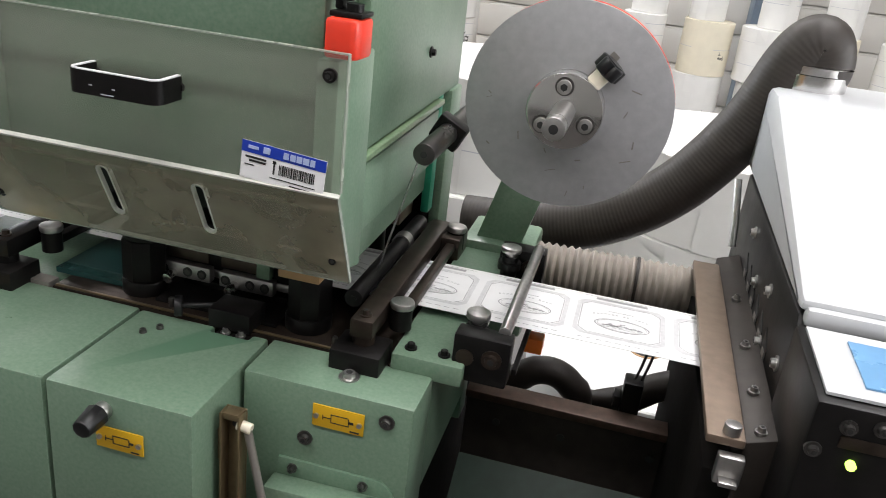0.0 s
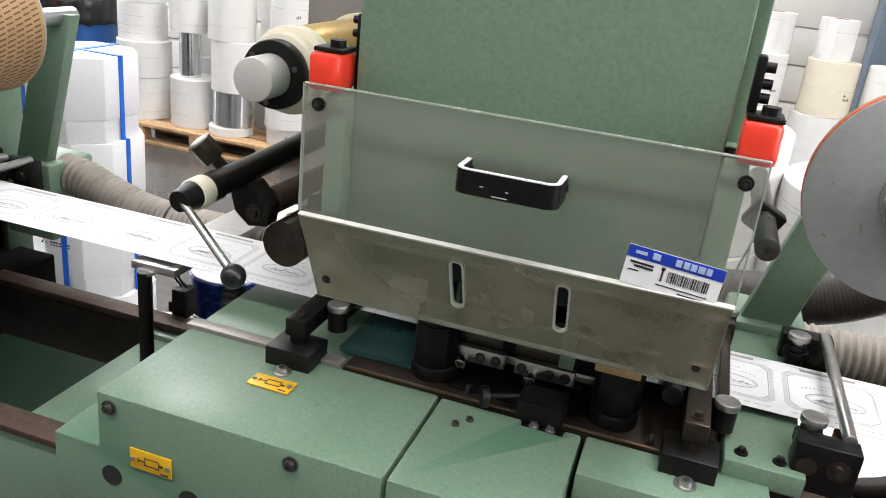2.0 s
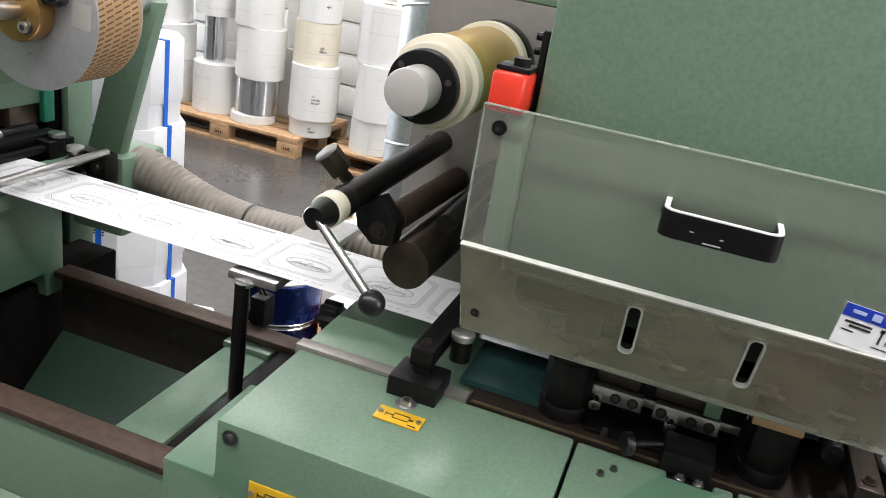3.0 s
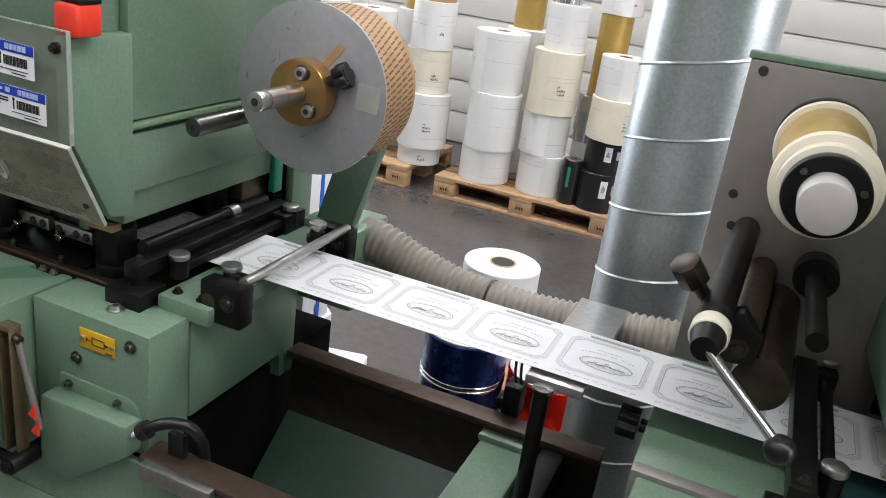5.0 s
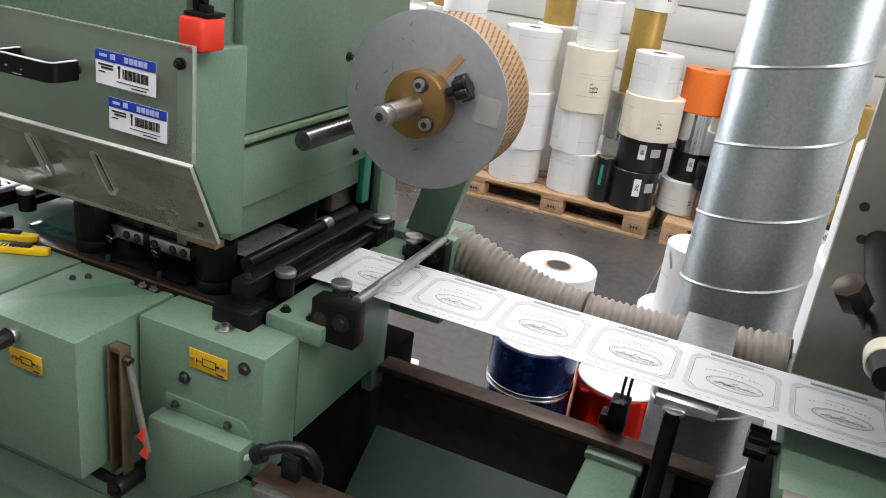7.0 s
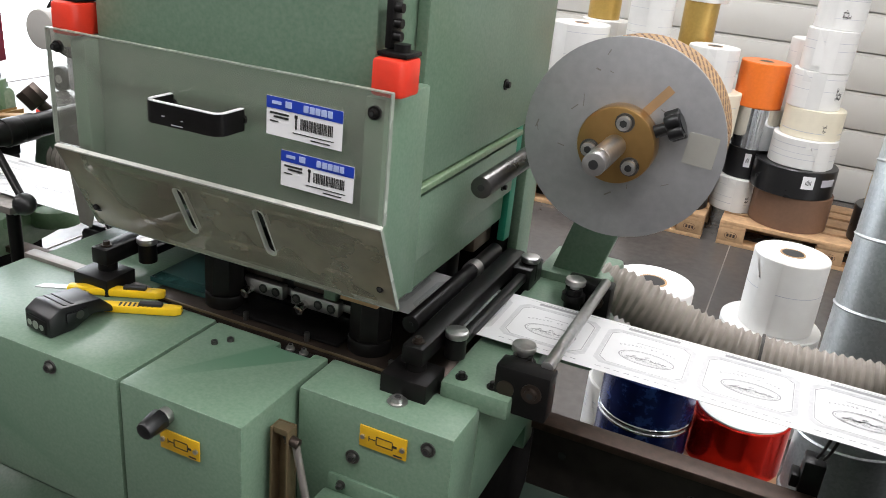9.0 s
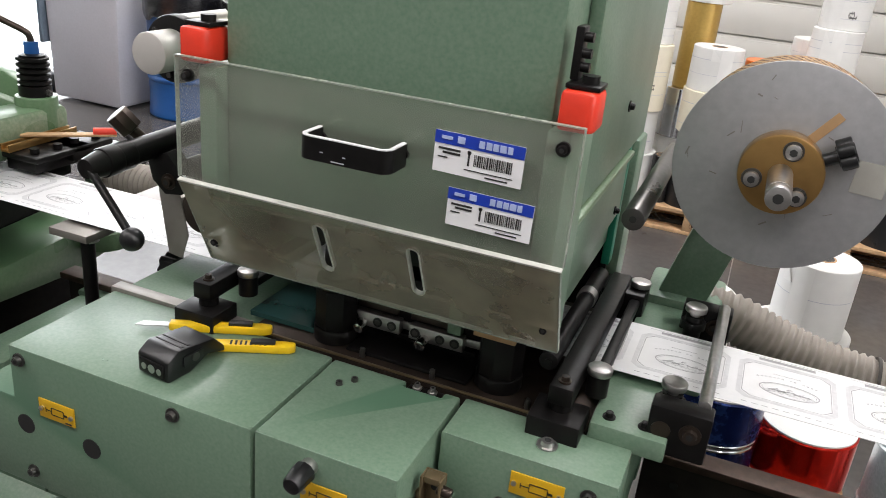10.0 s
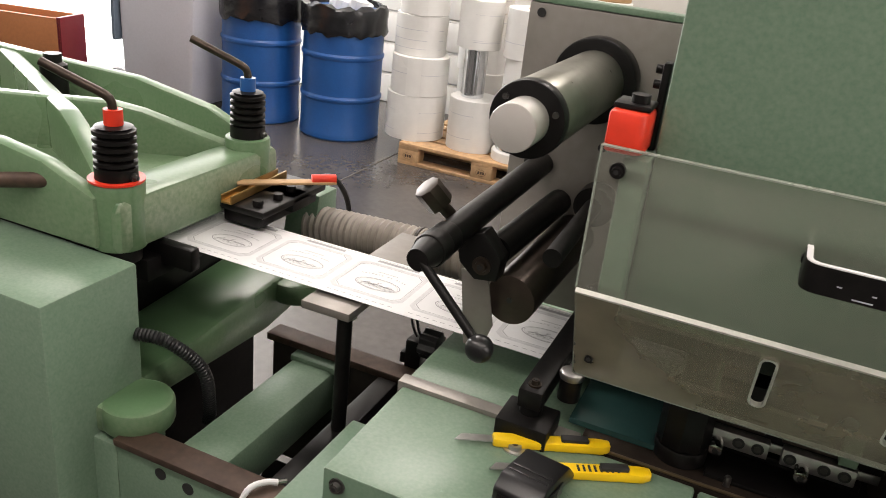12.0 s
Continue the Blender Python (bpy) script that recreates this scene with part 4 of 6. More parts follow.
    cyl(bm, (ax, 0.766, az), (ax, 0.809, az), 0.0248, seg=40, bevel=0.002)
    part("end_cap", bm, CAP, rw, "turned aluminium end cap")
    # clamp bar with ball lever
    d = (Vector((-0.380, 1.10, 1.330)) - Vector((-0.388, 0.722, 1.317))).normalized()
    e0 = Vector((-0.388, 0.722, 1.317))
    bm = B()
    cyl(bm, e0 + d * 0.072, e0 + d * 0.38, 0.0165, seg=28)
    cyl(bm, e0 + d * 0.03, e0 + d * 0.074, 0.0185, seg=28, bevel=0.002)
    part("clamp_bar", bm, BLACK, p)
    bm = B()
    cyl(bm, e0 + d * 0.026, e0 + d * 0.05, 0.0192, seg=28, bevel=0.002)
    part("clamp_collar", bm, WHITE_RING if first else BLACK, p, "cream nylon collar" if first else "")
    bm = B()
    cyl(bm, e0, e0 + d * 0.028, 0.0125, 0.0175, seg=24)
    lv = part("lever_hub", bm, BLACK, p)
    bm = B()
    cyl(bm, e0 + d * 0.006, (-0.304, 0.703, 1.254), 0.0052, seg=14)
    part("clamp_lever", bm, CHROME if first else BLACK, lv)
    bm = B()
    ball(bm, (-0.303, 0.702, 1.252), 0.0145)
    part("lever_ball", bm, BLACK_PLASTIC, lv, "black ball knob")
    # star knob below the web at the inlet table's end
    bm = B()
    cyl(bm, (-0.44, 0.95, 1.085), (-0.43, 0.95, 1.085), 0.009, seg=16)
    star = [(0.95 + q * math.cos(math.pi * k / 9), 1.085 + q * math.sin(math.pi * k / 9)) for k, q in enumerate([0.0215, 0.0215, 0.0165] * 6)]
    prism(bm, star, 'x', -0.468, -0.442, 0.001)
    part("table_knob", bm, BLACK_PLASTIC, p, "black star knob under the inlet table")
    if not first:
        bm = B()
        prism(bm, [(-0.386, 1.262), (-0.352, 1.262), (-0.338, 1.2), (-0.35, 1.163), (-0.372, 1.166)], 'y', 0.846, 0.8485, 0.0006)
        part("splash_plate", bm, GREY_PLATE, p, "thin bare steel side plate")
    # driven roller, nip roller and swing bracket
    bm = B()
    cyl(bm, (-0.325, 0.856, 1.234), (-0.319, 1.10, 1.237), 0.031, seg=40, bevel=0.001)
    rl = part("drive_roller", bm, OILED, p, "dark oiled steel roller")
    bm = B()
    cyl(bm, (-0.325, 0.8545, 1.234), (-0.325, 0.857, 1.234), 0.0035, seg=10)
    part("centre_hole", bm, INK, rl)
    bm = B()
    cyl(bm, (-0.355, 0.872, 1.283), (-0.347, 1.10, 1.281), 0.018, seg=28)
    part("nip_roller", bm, RUST if first else BLACK, p)
    bm = B()
    cyl(bm, (-0.284, 0.86, 1.298), (-0.288, 1.10, 1.305), 0.0115, seg=24)
    fb = part("foil_bar", bm, BLACK, p)
    bm = B()
    cyl(bm, (-0.2865, 1.045, 1.3035), (-0.287, 1.075, 1.3045), 0.027, seg=24)
    part("bar_collar", bm, BLACK, fb)
    bm = B()
    prism(bm, [(-0.392, 1.302), (-0.36, 1.318), (-0.335, 1.29), (-0.338, 1.262), (-0.365, 1.258), (-0.385, 1.275)], 'y', 0.834, 0.862, 0.002)
    sb = part("swing_bracket", bm, BLACK, p)
    screw(sb, (-0.357, 0.834, 1.278), 0.0075, '-y', OILED)
    bm = B()
    cyl(bm, (-0.398, 0.85, 1.315), (-0.42, 0.83, 1.345), 0.008, seg=16)
    cyl(bm, (-0.415, 0.834, 1.338), (-0.43, 0.822, 1.36), 0.0165, seg=8, bevel=0.002)
    part("star_knob", bm, OILED, p)
    # moving die head with its two clamps
    bm = B()
    box(bm, -0.085, 0.1, 0.862, 1.1, 1.153, 1.215, 0.002)
    mh = part("stamping_head", bm, BLACK, p, "black stamping head with bright clamp strips")
    for x in (-0.0495, 0.0375):
        bm = B()
        box(bm, x - 0.037, x + 0.037, 0.848, 0.861, 1.139, 1.159, 0.0015)
        c = part("die_clamp", bm, STEEL, mh, "steel clamp strip with socket holes")
        for dx in (-0.028, 0.006, 0.026):
            bm = B()
            cyl(bm, (x + dx, 0.8482, 1.149), (x + dx, 0.8472, 1.149), 0.0065, seg=16)
            part("socket_hole", bm, INK, c)
            bm = B()
            cyl(bm, (x + dx, 0.8474, 1.149), (x + dx, 0.8466, 1.149), 0.004, seg=6)
            part("socket_screw", bm, GUNMETAL, c)
        bm = B()
        cyl(bm, (x - 0.015, 0.848, 1.144), (x - 0.015, 0.832, 1.141), 0.0075, seg=18, bevel=0.001)
        cb2 = part("clamp_bolt", bm, CHROME, c)
        bm = B()
        cyl(bm, (x - 0.015, 0.8322, 1.141), (x - 0.015, 0.8312, 1.1408), 0.0035, seg=6)
        part("bolt_socket", bm, INK, cb2)
        bm = B()
        box(bm, x - 0.04, x + 0.03, 0.858, 0.895, 1.16, 1.176, 0.002)
        part("clamp_body", bm, OILED, c)
    bm = B()
    box(bm, -0.083, 0.098, 0.8625, 1.095, 1.1415, 1.1525, 0.001)
    part("die_plate", bm, STEEL, mh, "bare steel die plate")
    for x in (-0.087, 0.062):
        bm = B()
        box(bm, x - 0.009, x + 0.009, 0.845, 0.858, 1.163, 1.25, 0.001)
        part("tie_strip", bm, GREEN, mh)
    bm = B()
    box(bm, 0.098, 0.15, 0.81, 0.83, 1.19, 1.201, 0.001)
    part("brown_block", bm, TAN, p)
    return p, mh


def foil_reel(cx, first):
    """Foil unwinder: flange disc, hub with three screws, shaft, star knob, and the wound foil behind."""
    r = thing("foil_reel", "foil unwinding reel with a grey aluminium flange and a %s hub" % ("steel" if first else "brass"), "reel", cx + (0.392 if first else 0.383), 0.0, 1.421 if first else 1.424, "foil reels")
    rim = 0.118 if first else 0.1135
    bm = B()
    cyl(bm, (0, 0.922, 0), (0, 0.926, 0), rim, seg=72, bevel=0.0008)
    d = part("flange_disc", bm, ALU, r, "round grey aluminium flange, scuffed")
    bm = B()
    m = Matrix.Translation((0.031, 0.9218, 0.048)) @ Matrix.Rotation(radians(-52), 4, 'Y')
    box(bm, -0.022, 0.022, -0.0006, 0.0002, -0.005, 0.005, 0, m)
    part("slot", bm, TAN if not first else GREY_PLATE, d)
    rnd = random.Random(8 if first else 9)
    for i in range(14):
        bm = B()
        a, q = rnd.uniform(0, 6.28), rnd.uniform(0.055, rim - 0.012)
        m = Matrix.Rotation(a, 4, 'Y') @ Matrix.Translation((q, 0.9219, 0)) @ Matrix.Rotation(rnd.uniform(0, 3.1), 4, 'Y')
        box(bm, -rnd.uniform(0.002, 0.008), rnd.uniform(0.001, 0.006), -0.0003, 0.0, -0.0004, rnd.uniform(0.0002, 0.0014), 0, m)
        part("scuff", bm, GREY_PLATE, d)
    bm = B()
    cyl(bm, (0, 0.926, 0), (0, 1.02 if not first else 0.945, 0), 0.108 if not first else 0.1175, seg=72)
    w = part("wound_foil", bm, TAN, r, "wound roll of brown-backed foil")
    if first:
        bm = B()
        cyl(bm, (0, 0.931, 0), (0, 0.937, 0), 0.1182, seg=72)
        part("red_turn", bm, RED, w)
    if not first:
        bm = B()
        for i in range(64):
            a = radians(-60 + i * 4.4)
            for k, y in enumerate((0.936, 0.9535, 0.971, 0.9885, 1.006)):
                m = Matrix.Rotation(a + k * 0.02, 4, 'Y') @ Matrix.Translation((0, y, 0.1081)) @ Matrix.Rotation(radians(16), 4, 'Z')
                box(bm, -0.0013, 0.0013, -0.0072, 0.0072, -0.0003, 0.0002, 0, m)
        part("print", bm, FOIL_PRINT, w)
        bm = B()
        box(bm, 0.07, 0.103, 0.9213, 0.9219, -0.006, 0.029, 0, Matrix.Rotation(radians(4), 4, 'Y'))
        part("tape", bm, TAPE, d, "yellowed patch of clear tape")
    bm = B()
    cyl(bm, (0, 1.022 if not first else 0.946, 0), (0, 1.026 if not first else 0.95, 0), 0.1055 if not first else 0.117, seg=72)
    part("rear_flange", bm, ALU if not first else TAN, r)
    bm = B()
    cyl(bm, (0, 0.893, 0), (0, 0.922, 0), 0.043, seg=48, bevel=0.003)
    h = part("hub", bm, BRASS if not first else CHROME, r)
    for i, a in enumerate((97, 217, 337) if first else (76, 196, 316)):
        x, z = 0.028 * math.cos(radians(a)), 0.028 * math.sin(radians(a))
        bm = B()
        cyl(bm, (x, 0.8935, z), (x, 0.8905, z), 0.0105, seg=24)
        part("washer", bm, GUNMETAL, h)
        bm = B()
        cyl(bm, (x, 0.8905, z), (x, 0.884, z), 0.008, seg=22, bevel=0.001)
        s = part("hub_screw", bm, STEEL, h)
        bm = B()
        cyl(bm, (x, 0.8842, z), (x, 0.8834, z), 0.0042, seg=6)
        part("socket", bm, INK, s)
    bm = B()
    cyl(bm, (0, 0.822, 0), (0, 0.93, 0), 0.0125, seg=28)
    cyl(bm, (0, 0.802, 0), (0, 0.822, 0), 0.0122, seg=28, bevel=0.0015)
    s = part("shaft", bm, STEEL, r)
    bm = B()
    cyl(bm, (0, 0.8015, 0), (0, 0.803, 0), 0.005, seg=16)
    part("shaft_hole", bm, INK, s)
    bm = B()
    cyl(bm, (0, 1.02, 0), (0, 1.2, 0), 0.016, seg=24)
    part("spindle", bm, STEEL, r)
    a = radians(28 if not first else 52)
    u = Vector((math.cos(a), 0, math.sin(a)))
    c = Vector((0, 0.907, 0))
    bm = B()
    cyl(bm, c + u * 0.042, c + u * 0.058, 0.007 if not first else 0.0095, seg=16)
    k = part("knob_stem", bm, BLACK_PLASTIC if not first else WHITE_RING, r)
    bm = B()
    for i in range(5):
        v = Matrix.Rotation(i * 2 * math.pi / 5, 4, u) @ Vector((0, 1, 0))
        cyl(bm, c + u * 0.057 + v * 0.010, c + u * 0.073 + v * 0.010, 0.0075, seg=14, bevel=0.0015)
    cyl(bm, c + u * 0.056, c + u * 0.074, 0.011, seg=20)
    part("star_knob", bm, BLACK_PLASTIC, k, "black plastic star knob")
    return r


press_a, head_a = stamping_press(AX, True)
press_b, head_b = stamping_press(BX, False)
foil_reel(AX, True)
foil_reel(BX, False)


# ---- the printed web ----
WEB_Y0, WEB_Y1, WEB_Z, LABEL = 0.893, 1.035, 1.150, 0.1255
web = thing("label_web", "white printed label web running through the presses", "label web", 0, 0, WEB_Z)
bm = B()
box(bm, -4.6, 2.2, WEB_Y0, WEB_Y1, -0.0006, 0)
part("paper_strip", bm, WEB, web)


def ring(bm, hx, hy, cut, t, z=0.0004):
    """A flat frame line with cut corners."""
    def outline(o):
        a, b, c = hx - o, hy - o, cut
        return [(-a + c, -b), (a - c, -b), (a, -b + c), (a, b - c), (a - c, b), (-a + c, b), (-a, b - c), (-a, -b + c)]
    o, i = [bm.verts.new((*p, z)) for p in outline(0)], [bm.verts.new((*p, z)) for p in outline(t)]
    for k in range(8):
        j = (k + 1) % 8
        bm.faces.new((o[k], o[j], i[j], i[k]))


def oval(bm, cx, cy, rx, ry, t, z=0.0004, n=40):
    o = [bm.verts.new((cx + rx * math.cos(a), cy + ry * math.sin(a), z)) for a in (2 * math.pi * k / n for k in range(n))]
    i = [bm.verts.new((cx + (rx - t) * math.cos(a), cy + (ry - t) * math.sin(a), z)) for a in (2 * math.pi * k / n for k in range(n))]
    for k in range(n):
        j = (k + 1) % n
        bm.faces.new((o[k], o[j], i[j], i[k]))


def flat(bm, x0, x1, y0, y1, z=0.0004):
    bm.faces.new([bm.verts.new(p) for p in ((x0, y0, z), (x1, y0, z), (x1, y1, z), (x0, y1, z))])


bm = B()
ring(bm, 0.0575, 0.051, 0.010, 0.0055)
first_label = part("label_print", bm, PALE_INK, web, "printed label outline with an oval and a drawing")
label_data = first_label.data
bm = B()
ring(bm, 0.0512, 0.0447, 0.010, 0.0009, 0.0005)
oval(bm, 0.003, -0.012, 0.035, 0.017, 0.0015, 0.0005)
oval(bm, 0.003, -0.012, 0.0315, 0.0145, 0.0005, 0.0005)
rnd = random.Random(5)
for i in range(210):
    u, k = rnd.uniform(-1, 1), rnd.random()
    roof = 0.010 * (1 - u * u) * (0.55 + 0.45 * math.cos(u * 9)) + 0.001
    x, y = 0.003 + 0.025 * u, -0.0165 + roof * k
    w, h = rnd.uniform(0.0004, 0.0028), rnd.uniform(0.0003, 0.0013)
    flat(bm, x, x + w, y, y + h, 0.0005)
for i in range(60):
    x, y = 0.003 + rnd.uniform(-0.027, 0.025), -0.0185 + rnd.uniform(-0.0035, 0.002)
    flat(bm, x, x + rnd.uniform(0.001, 0.004), y, y + 0.0005, 0.0005)
for i in range(15):
    if i in (7, 10):
        continue
    u = (i - 7) / 7
    x, y = -0.001 + 0.034 * u, 0.0155 - 0.006 * u * u
    flat(bm, x, x + 0.0007, y, y + 0.0034, 0.0005), flat(bm, x + 0.0016, x + 0.0022, y, y + 0.0034, 0.0005)
    flat(bm, x + 0.0004, x + 0.002, y + (0.0028 if i % 2 else 0.0012), y + (0.0034 if i % 2 else 0.0018), 0.00055)
for i in range(11):
    flat(bm, -0.016 + i * 0.003, -0.016 + i * 0.003 + 0.002, 0.0245, 0.0262, 0.0005)
flat(bm, -0.034, 0.034, 0.056, 0.0625), flat(bm, -0.05, 0.05, 0.0645, 0.0652)
for i in range(9):
    flat(bm, -0.05 + i * 0.0118, -0.05 + i * 0.0118 + 0.007, -0.0615, -0.0602)
art = part("artwork", bm, GREY_INK, first_label)
art_data = art.data
mid = (WEB_Y0 + WEB_Y1) / 2
PHASE = 0.0235
N0 = round(-4.5 / LABEL)
first_label.matrix_basis = pose(N0 * LABEL + PHASE, mid, 0)
for i in range(N0 + 1, round(2.1 / LABEL)):
    o = new("label_print", label_data)
    o.parent, o.matrix_basis = web, pose(i * LABEL + PHASE, mid, 0)
    a = new("artwork", art_data)
    a.parent = o



def web_sensor(x):
    """Small register sensor on the back rail, its two wires going up under the web."""
    s = thing("web_sensor", "small black register sensor clamped on the back rail", "sensor", x, 1.092, 0.95, "web sensors")
    bm = B()
    box(bm, -0.014, 0.014, -0.021, 0.014, 0, 0.055, 0.003), box(bm, -0.025, -0.014, -0.015, 0.012, 0.006, 0.026, 0.002)
    part("body", bm, BLACK, s)
    for dx in (0.0, 0.009):
        bm = B()
        tube(bm, [(dx, -0.01, 0.06), (dx + 0.003, -0.04, 0.1), (dx + 0.01, -0.08, 0.19)], 0.0022, 8)
        part("wire", bm, BLACK_PLASTIC, s)
    return s


web_sensor(AX + 0.545)
web_sensor(BX + 0.69)
web_sensor(BX - 0.535)

# ---- rails and frames between the units ----


def bay(x0, x1, beams):
    """The open bay between two units: back rail, front rail, sloping tray and posts."""
    f = thing("machine_frame", "machine frame bay with brown steel rails and a green tray", "machine frame", x0, 0, 0, "frame bays")
    w = x1 - x0
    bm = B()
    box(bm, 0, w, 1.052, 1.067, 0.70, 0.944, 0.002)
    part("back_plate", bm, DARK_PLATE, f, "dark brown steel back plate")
    bm = B()
    box(bm, 0, w, 1.033, 1.071, 0.944, 0.957, 0.002)
    rl = part("back_rail", bm, RUST, f)
    for u in (0.05, w * 0.45, w - 0.05):
        bm = B()
        cyl(bm, (u, 1.0525, 0.90), (u, 1.050, 0.90), 0.006, seg=14)
        part("bolt_hole", bm, INK, f)
    bm = B()
    box(bm, 0, w, 0.696, 0.725, 0.70, 0.944, 0.002)
    part("front_plate", bm, GREEN, f)
    bm = B()
    box(bm, 0, w, 0.69, 0.732, 0.944, 0.955, 0.002)
    fr = part("front_rail", bm, RUST, f, "brown rubbed steel rail")
    for u, z in ((0.075, 0.925), (0.12, 0.92), (0.075, 0.86), (0.12, 0.855), (w - 0.03, 0.92), (w - 0.03, 0.865)):
        bm = B()
        cyl(bm, (u, 0.6965, z), (u, 0.695, z), 0.009, seg=20)
        part("bolt_hole", bm, INK, f)
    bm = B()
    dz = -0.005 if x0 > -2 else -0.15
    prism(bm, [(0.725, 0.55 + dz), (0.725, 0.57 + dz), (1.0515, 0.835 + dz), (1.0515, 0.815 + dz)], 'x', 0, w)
    # tray colour carries the bay's shadow, deepest in the left bay
    part("tray", bm, TRAY_SHADE_GREEN if x0 > -2 else MATTE, f, "sloping green tray, darkened as if in shade" if x0 > -2 else "sloping tray, near-black as if in deep shade")
    if beams:
        bm = B()
        u = w - 0.18 if x0 > -2 else w - 0.24
        box(bm, u, u + 0.08, 0.73, 1.045, 0.86, 0.935, 0.008)
        box(bm, u - 0.003, u + 0.083, 1.015, 1.05, 0.93, 0.943, 0.004)
        part("cross_beam", bm, GREEN, f)
        bm = B()
        box(bm, w - 0.085, w - 0.05, 0.735, 1.03, 0.90, 0.95, 0.004)
        part("cross_bar", bm, BLACK, f)
    bm = B()
    tube(bm, [(w * 0.40, 0.80, 0.60), (w * 0.43, 0.84, 0.67), (w * 0.48, 0.87, 0.71)], 0.014, 10)
    part("hose_end", bm, BLACK_PLASTIC, f)
    return f


bay(BX + 0.306, AX - 0.487, True)
bay(-2.60, BX - 0.487, True)
bay(AX + 0.306, 0.16, False)


def web_support(x, y0=0.86, y1=1.16, dx=0.0):
    s = thing("web_support", "aluminium web support plate on a black post", "support", x, 0.99, 0, "web supports")
    bm = B()
    box(bm, dx - 0.037, dx + 0.037, y0 - 0.99, y1 - 0.99, 1.132, 1.144, 0.001)
    part("plate", bm, GREY_PLATE if dx else STEEL, s)
    bm = B()
    cyl(bm, (-0.012, -0.112, 0.60), (-0.012, -0.112, 1.132), 0.0105, seg=18)
    part("post", bm, BLACK, s)
    bm = B()
    box(bm, -0.02, 0.02, -0.02, 0.02, 0.6, 0.88)
    part("leg", bm, BLACK, s)
    bm = B()
    cyl(bm, (-0.012, -0.107, 1.1325), (-0.012, -0.107, 1.128), 0.014, seg=18)
    part("collar", bm, STEEL, s)
    return s


web_support(AX - 0.487 - 0.06, y0=0.88)
wire = thing("bent_wire", "bent white wire hooked over the front rail", "wire", -2.375, 0.715, 0.957)
part("strand", tube(B(), [(0.012, 0.012, 0.003), (0.0, 0.0, 0.006), (-0.01, -0.02, 0.004), (-0.02, -0.03, -0.03), (-0.035, -0.032, -0.07), (-0.045, -0.034, -0.11)], 0.0042, 10), STICKER, wire)
part("bared_tip", tube(B(), [(0.012, 0.012, 0.003), (0.022, 0.02, 0.004)], 0.003, 8), CHROME, wire)
web_support(BX - 0.487 - 0.055, dx=-0.035, y0=0.862)


def hose(path, r, mat, label, name="ribbed_hose", rib=0.0048, pitch=0.0122):
    h = thing(name, label, "hose", 0, 0, 0, "hoses")
    bm = B()
    tube(bm, path, r, 20, rib, pitch, pitch / 5)
    part("hose_wall", bm, mat, h)
    bm = B()
    p = Vector(path[len(path) // 2])
    q = Vector(path[len(path) // 2 + 1])
    d = (q - p).normalized()
    cyl(bm, p - d * 0.0022, p + d * 0.0022, r + rib + 0.0008, seg=24)
    part("joint_band", bm, DARK_HOSE, h)
    bm = B()
    e = Vector(path[-1])
    d = (e - Vector(path[-2])).normalized()
    cyl(bm, e - d * 0.004, e + d * 0.0015, r * 0.93, seg=24)
    part("open_end", bm, INK, h, "dark open mouth of the hose")
    return h


for cx, prof in ((BX, ((0.335, 1.122), (0.385, 1.115), (0.44, 1.096), (0.51, 1.077), (0.59, 1.068), (0.68, 1.069), (0.77, 1.076), (0.86, 1.087), (0.905, 1.092))),
                 (AX, ((0.36, 1.105), (0.44, 1.107), (0.52, 1.109), (0.58, 1.11), (0.625, 1.112)))):
    hose([(cx + x, 1.205, z) for x, z in prof], 0.0345, HOSE, "grey ribbed extraction hose beside the web")
hose([(BX + x, 1.205, z) for x, z in ((-0.82, 1.092), (-0.76, 1.096), (-0.68, 1.10), (-0.6, 1.103), (-0.5, 1.105), (-0.44, 1.105))], 0.032, HOSE, "grey ribbed extraction hose beside the web")

# ---- galvanised duct ----
duct = thing("spiral_duct", "galvanised spiral ventilation duct standing on the floor", "duct", -1.0, 1.55, 0)
bm = B()
cyl(bm, (0, 0, 0), (0, 0, CEILING), 0.113, seg=64)
part("pipe", bm, GALV, duct)
for k in range(34):
    bm = B()
    prof = []
    n = 64
    z0 = 0.05 + k * 0.134
    ri = [[], [], []]
    for i in range(n + 1):
        a = 2 * math.pi * i / n
        z = z0 + 0.134 * i / n
        for j, (rr, dz) in enumerate(((0.1125, -0.004), (0.1158, 0.0), (0.1125, 0.004))):
            ri[j].append(bm.verts.new((rr * math.cos(a), rr * math.sin(a), z + dz)))
    for j in (0, 1):
        for i in range(n):
            bm.faces.new((ri[j][i], ri[j][i + 1], ri[j + 1][i + 1], ri[j + 1][i]))
    if z0 + 0.15 < CEILING:
        part("seam", bm, GALV, duct)
    else:
        bm.free()

# ---- pallets and paper rolls ----


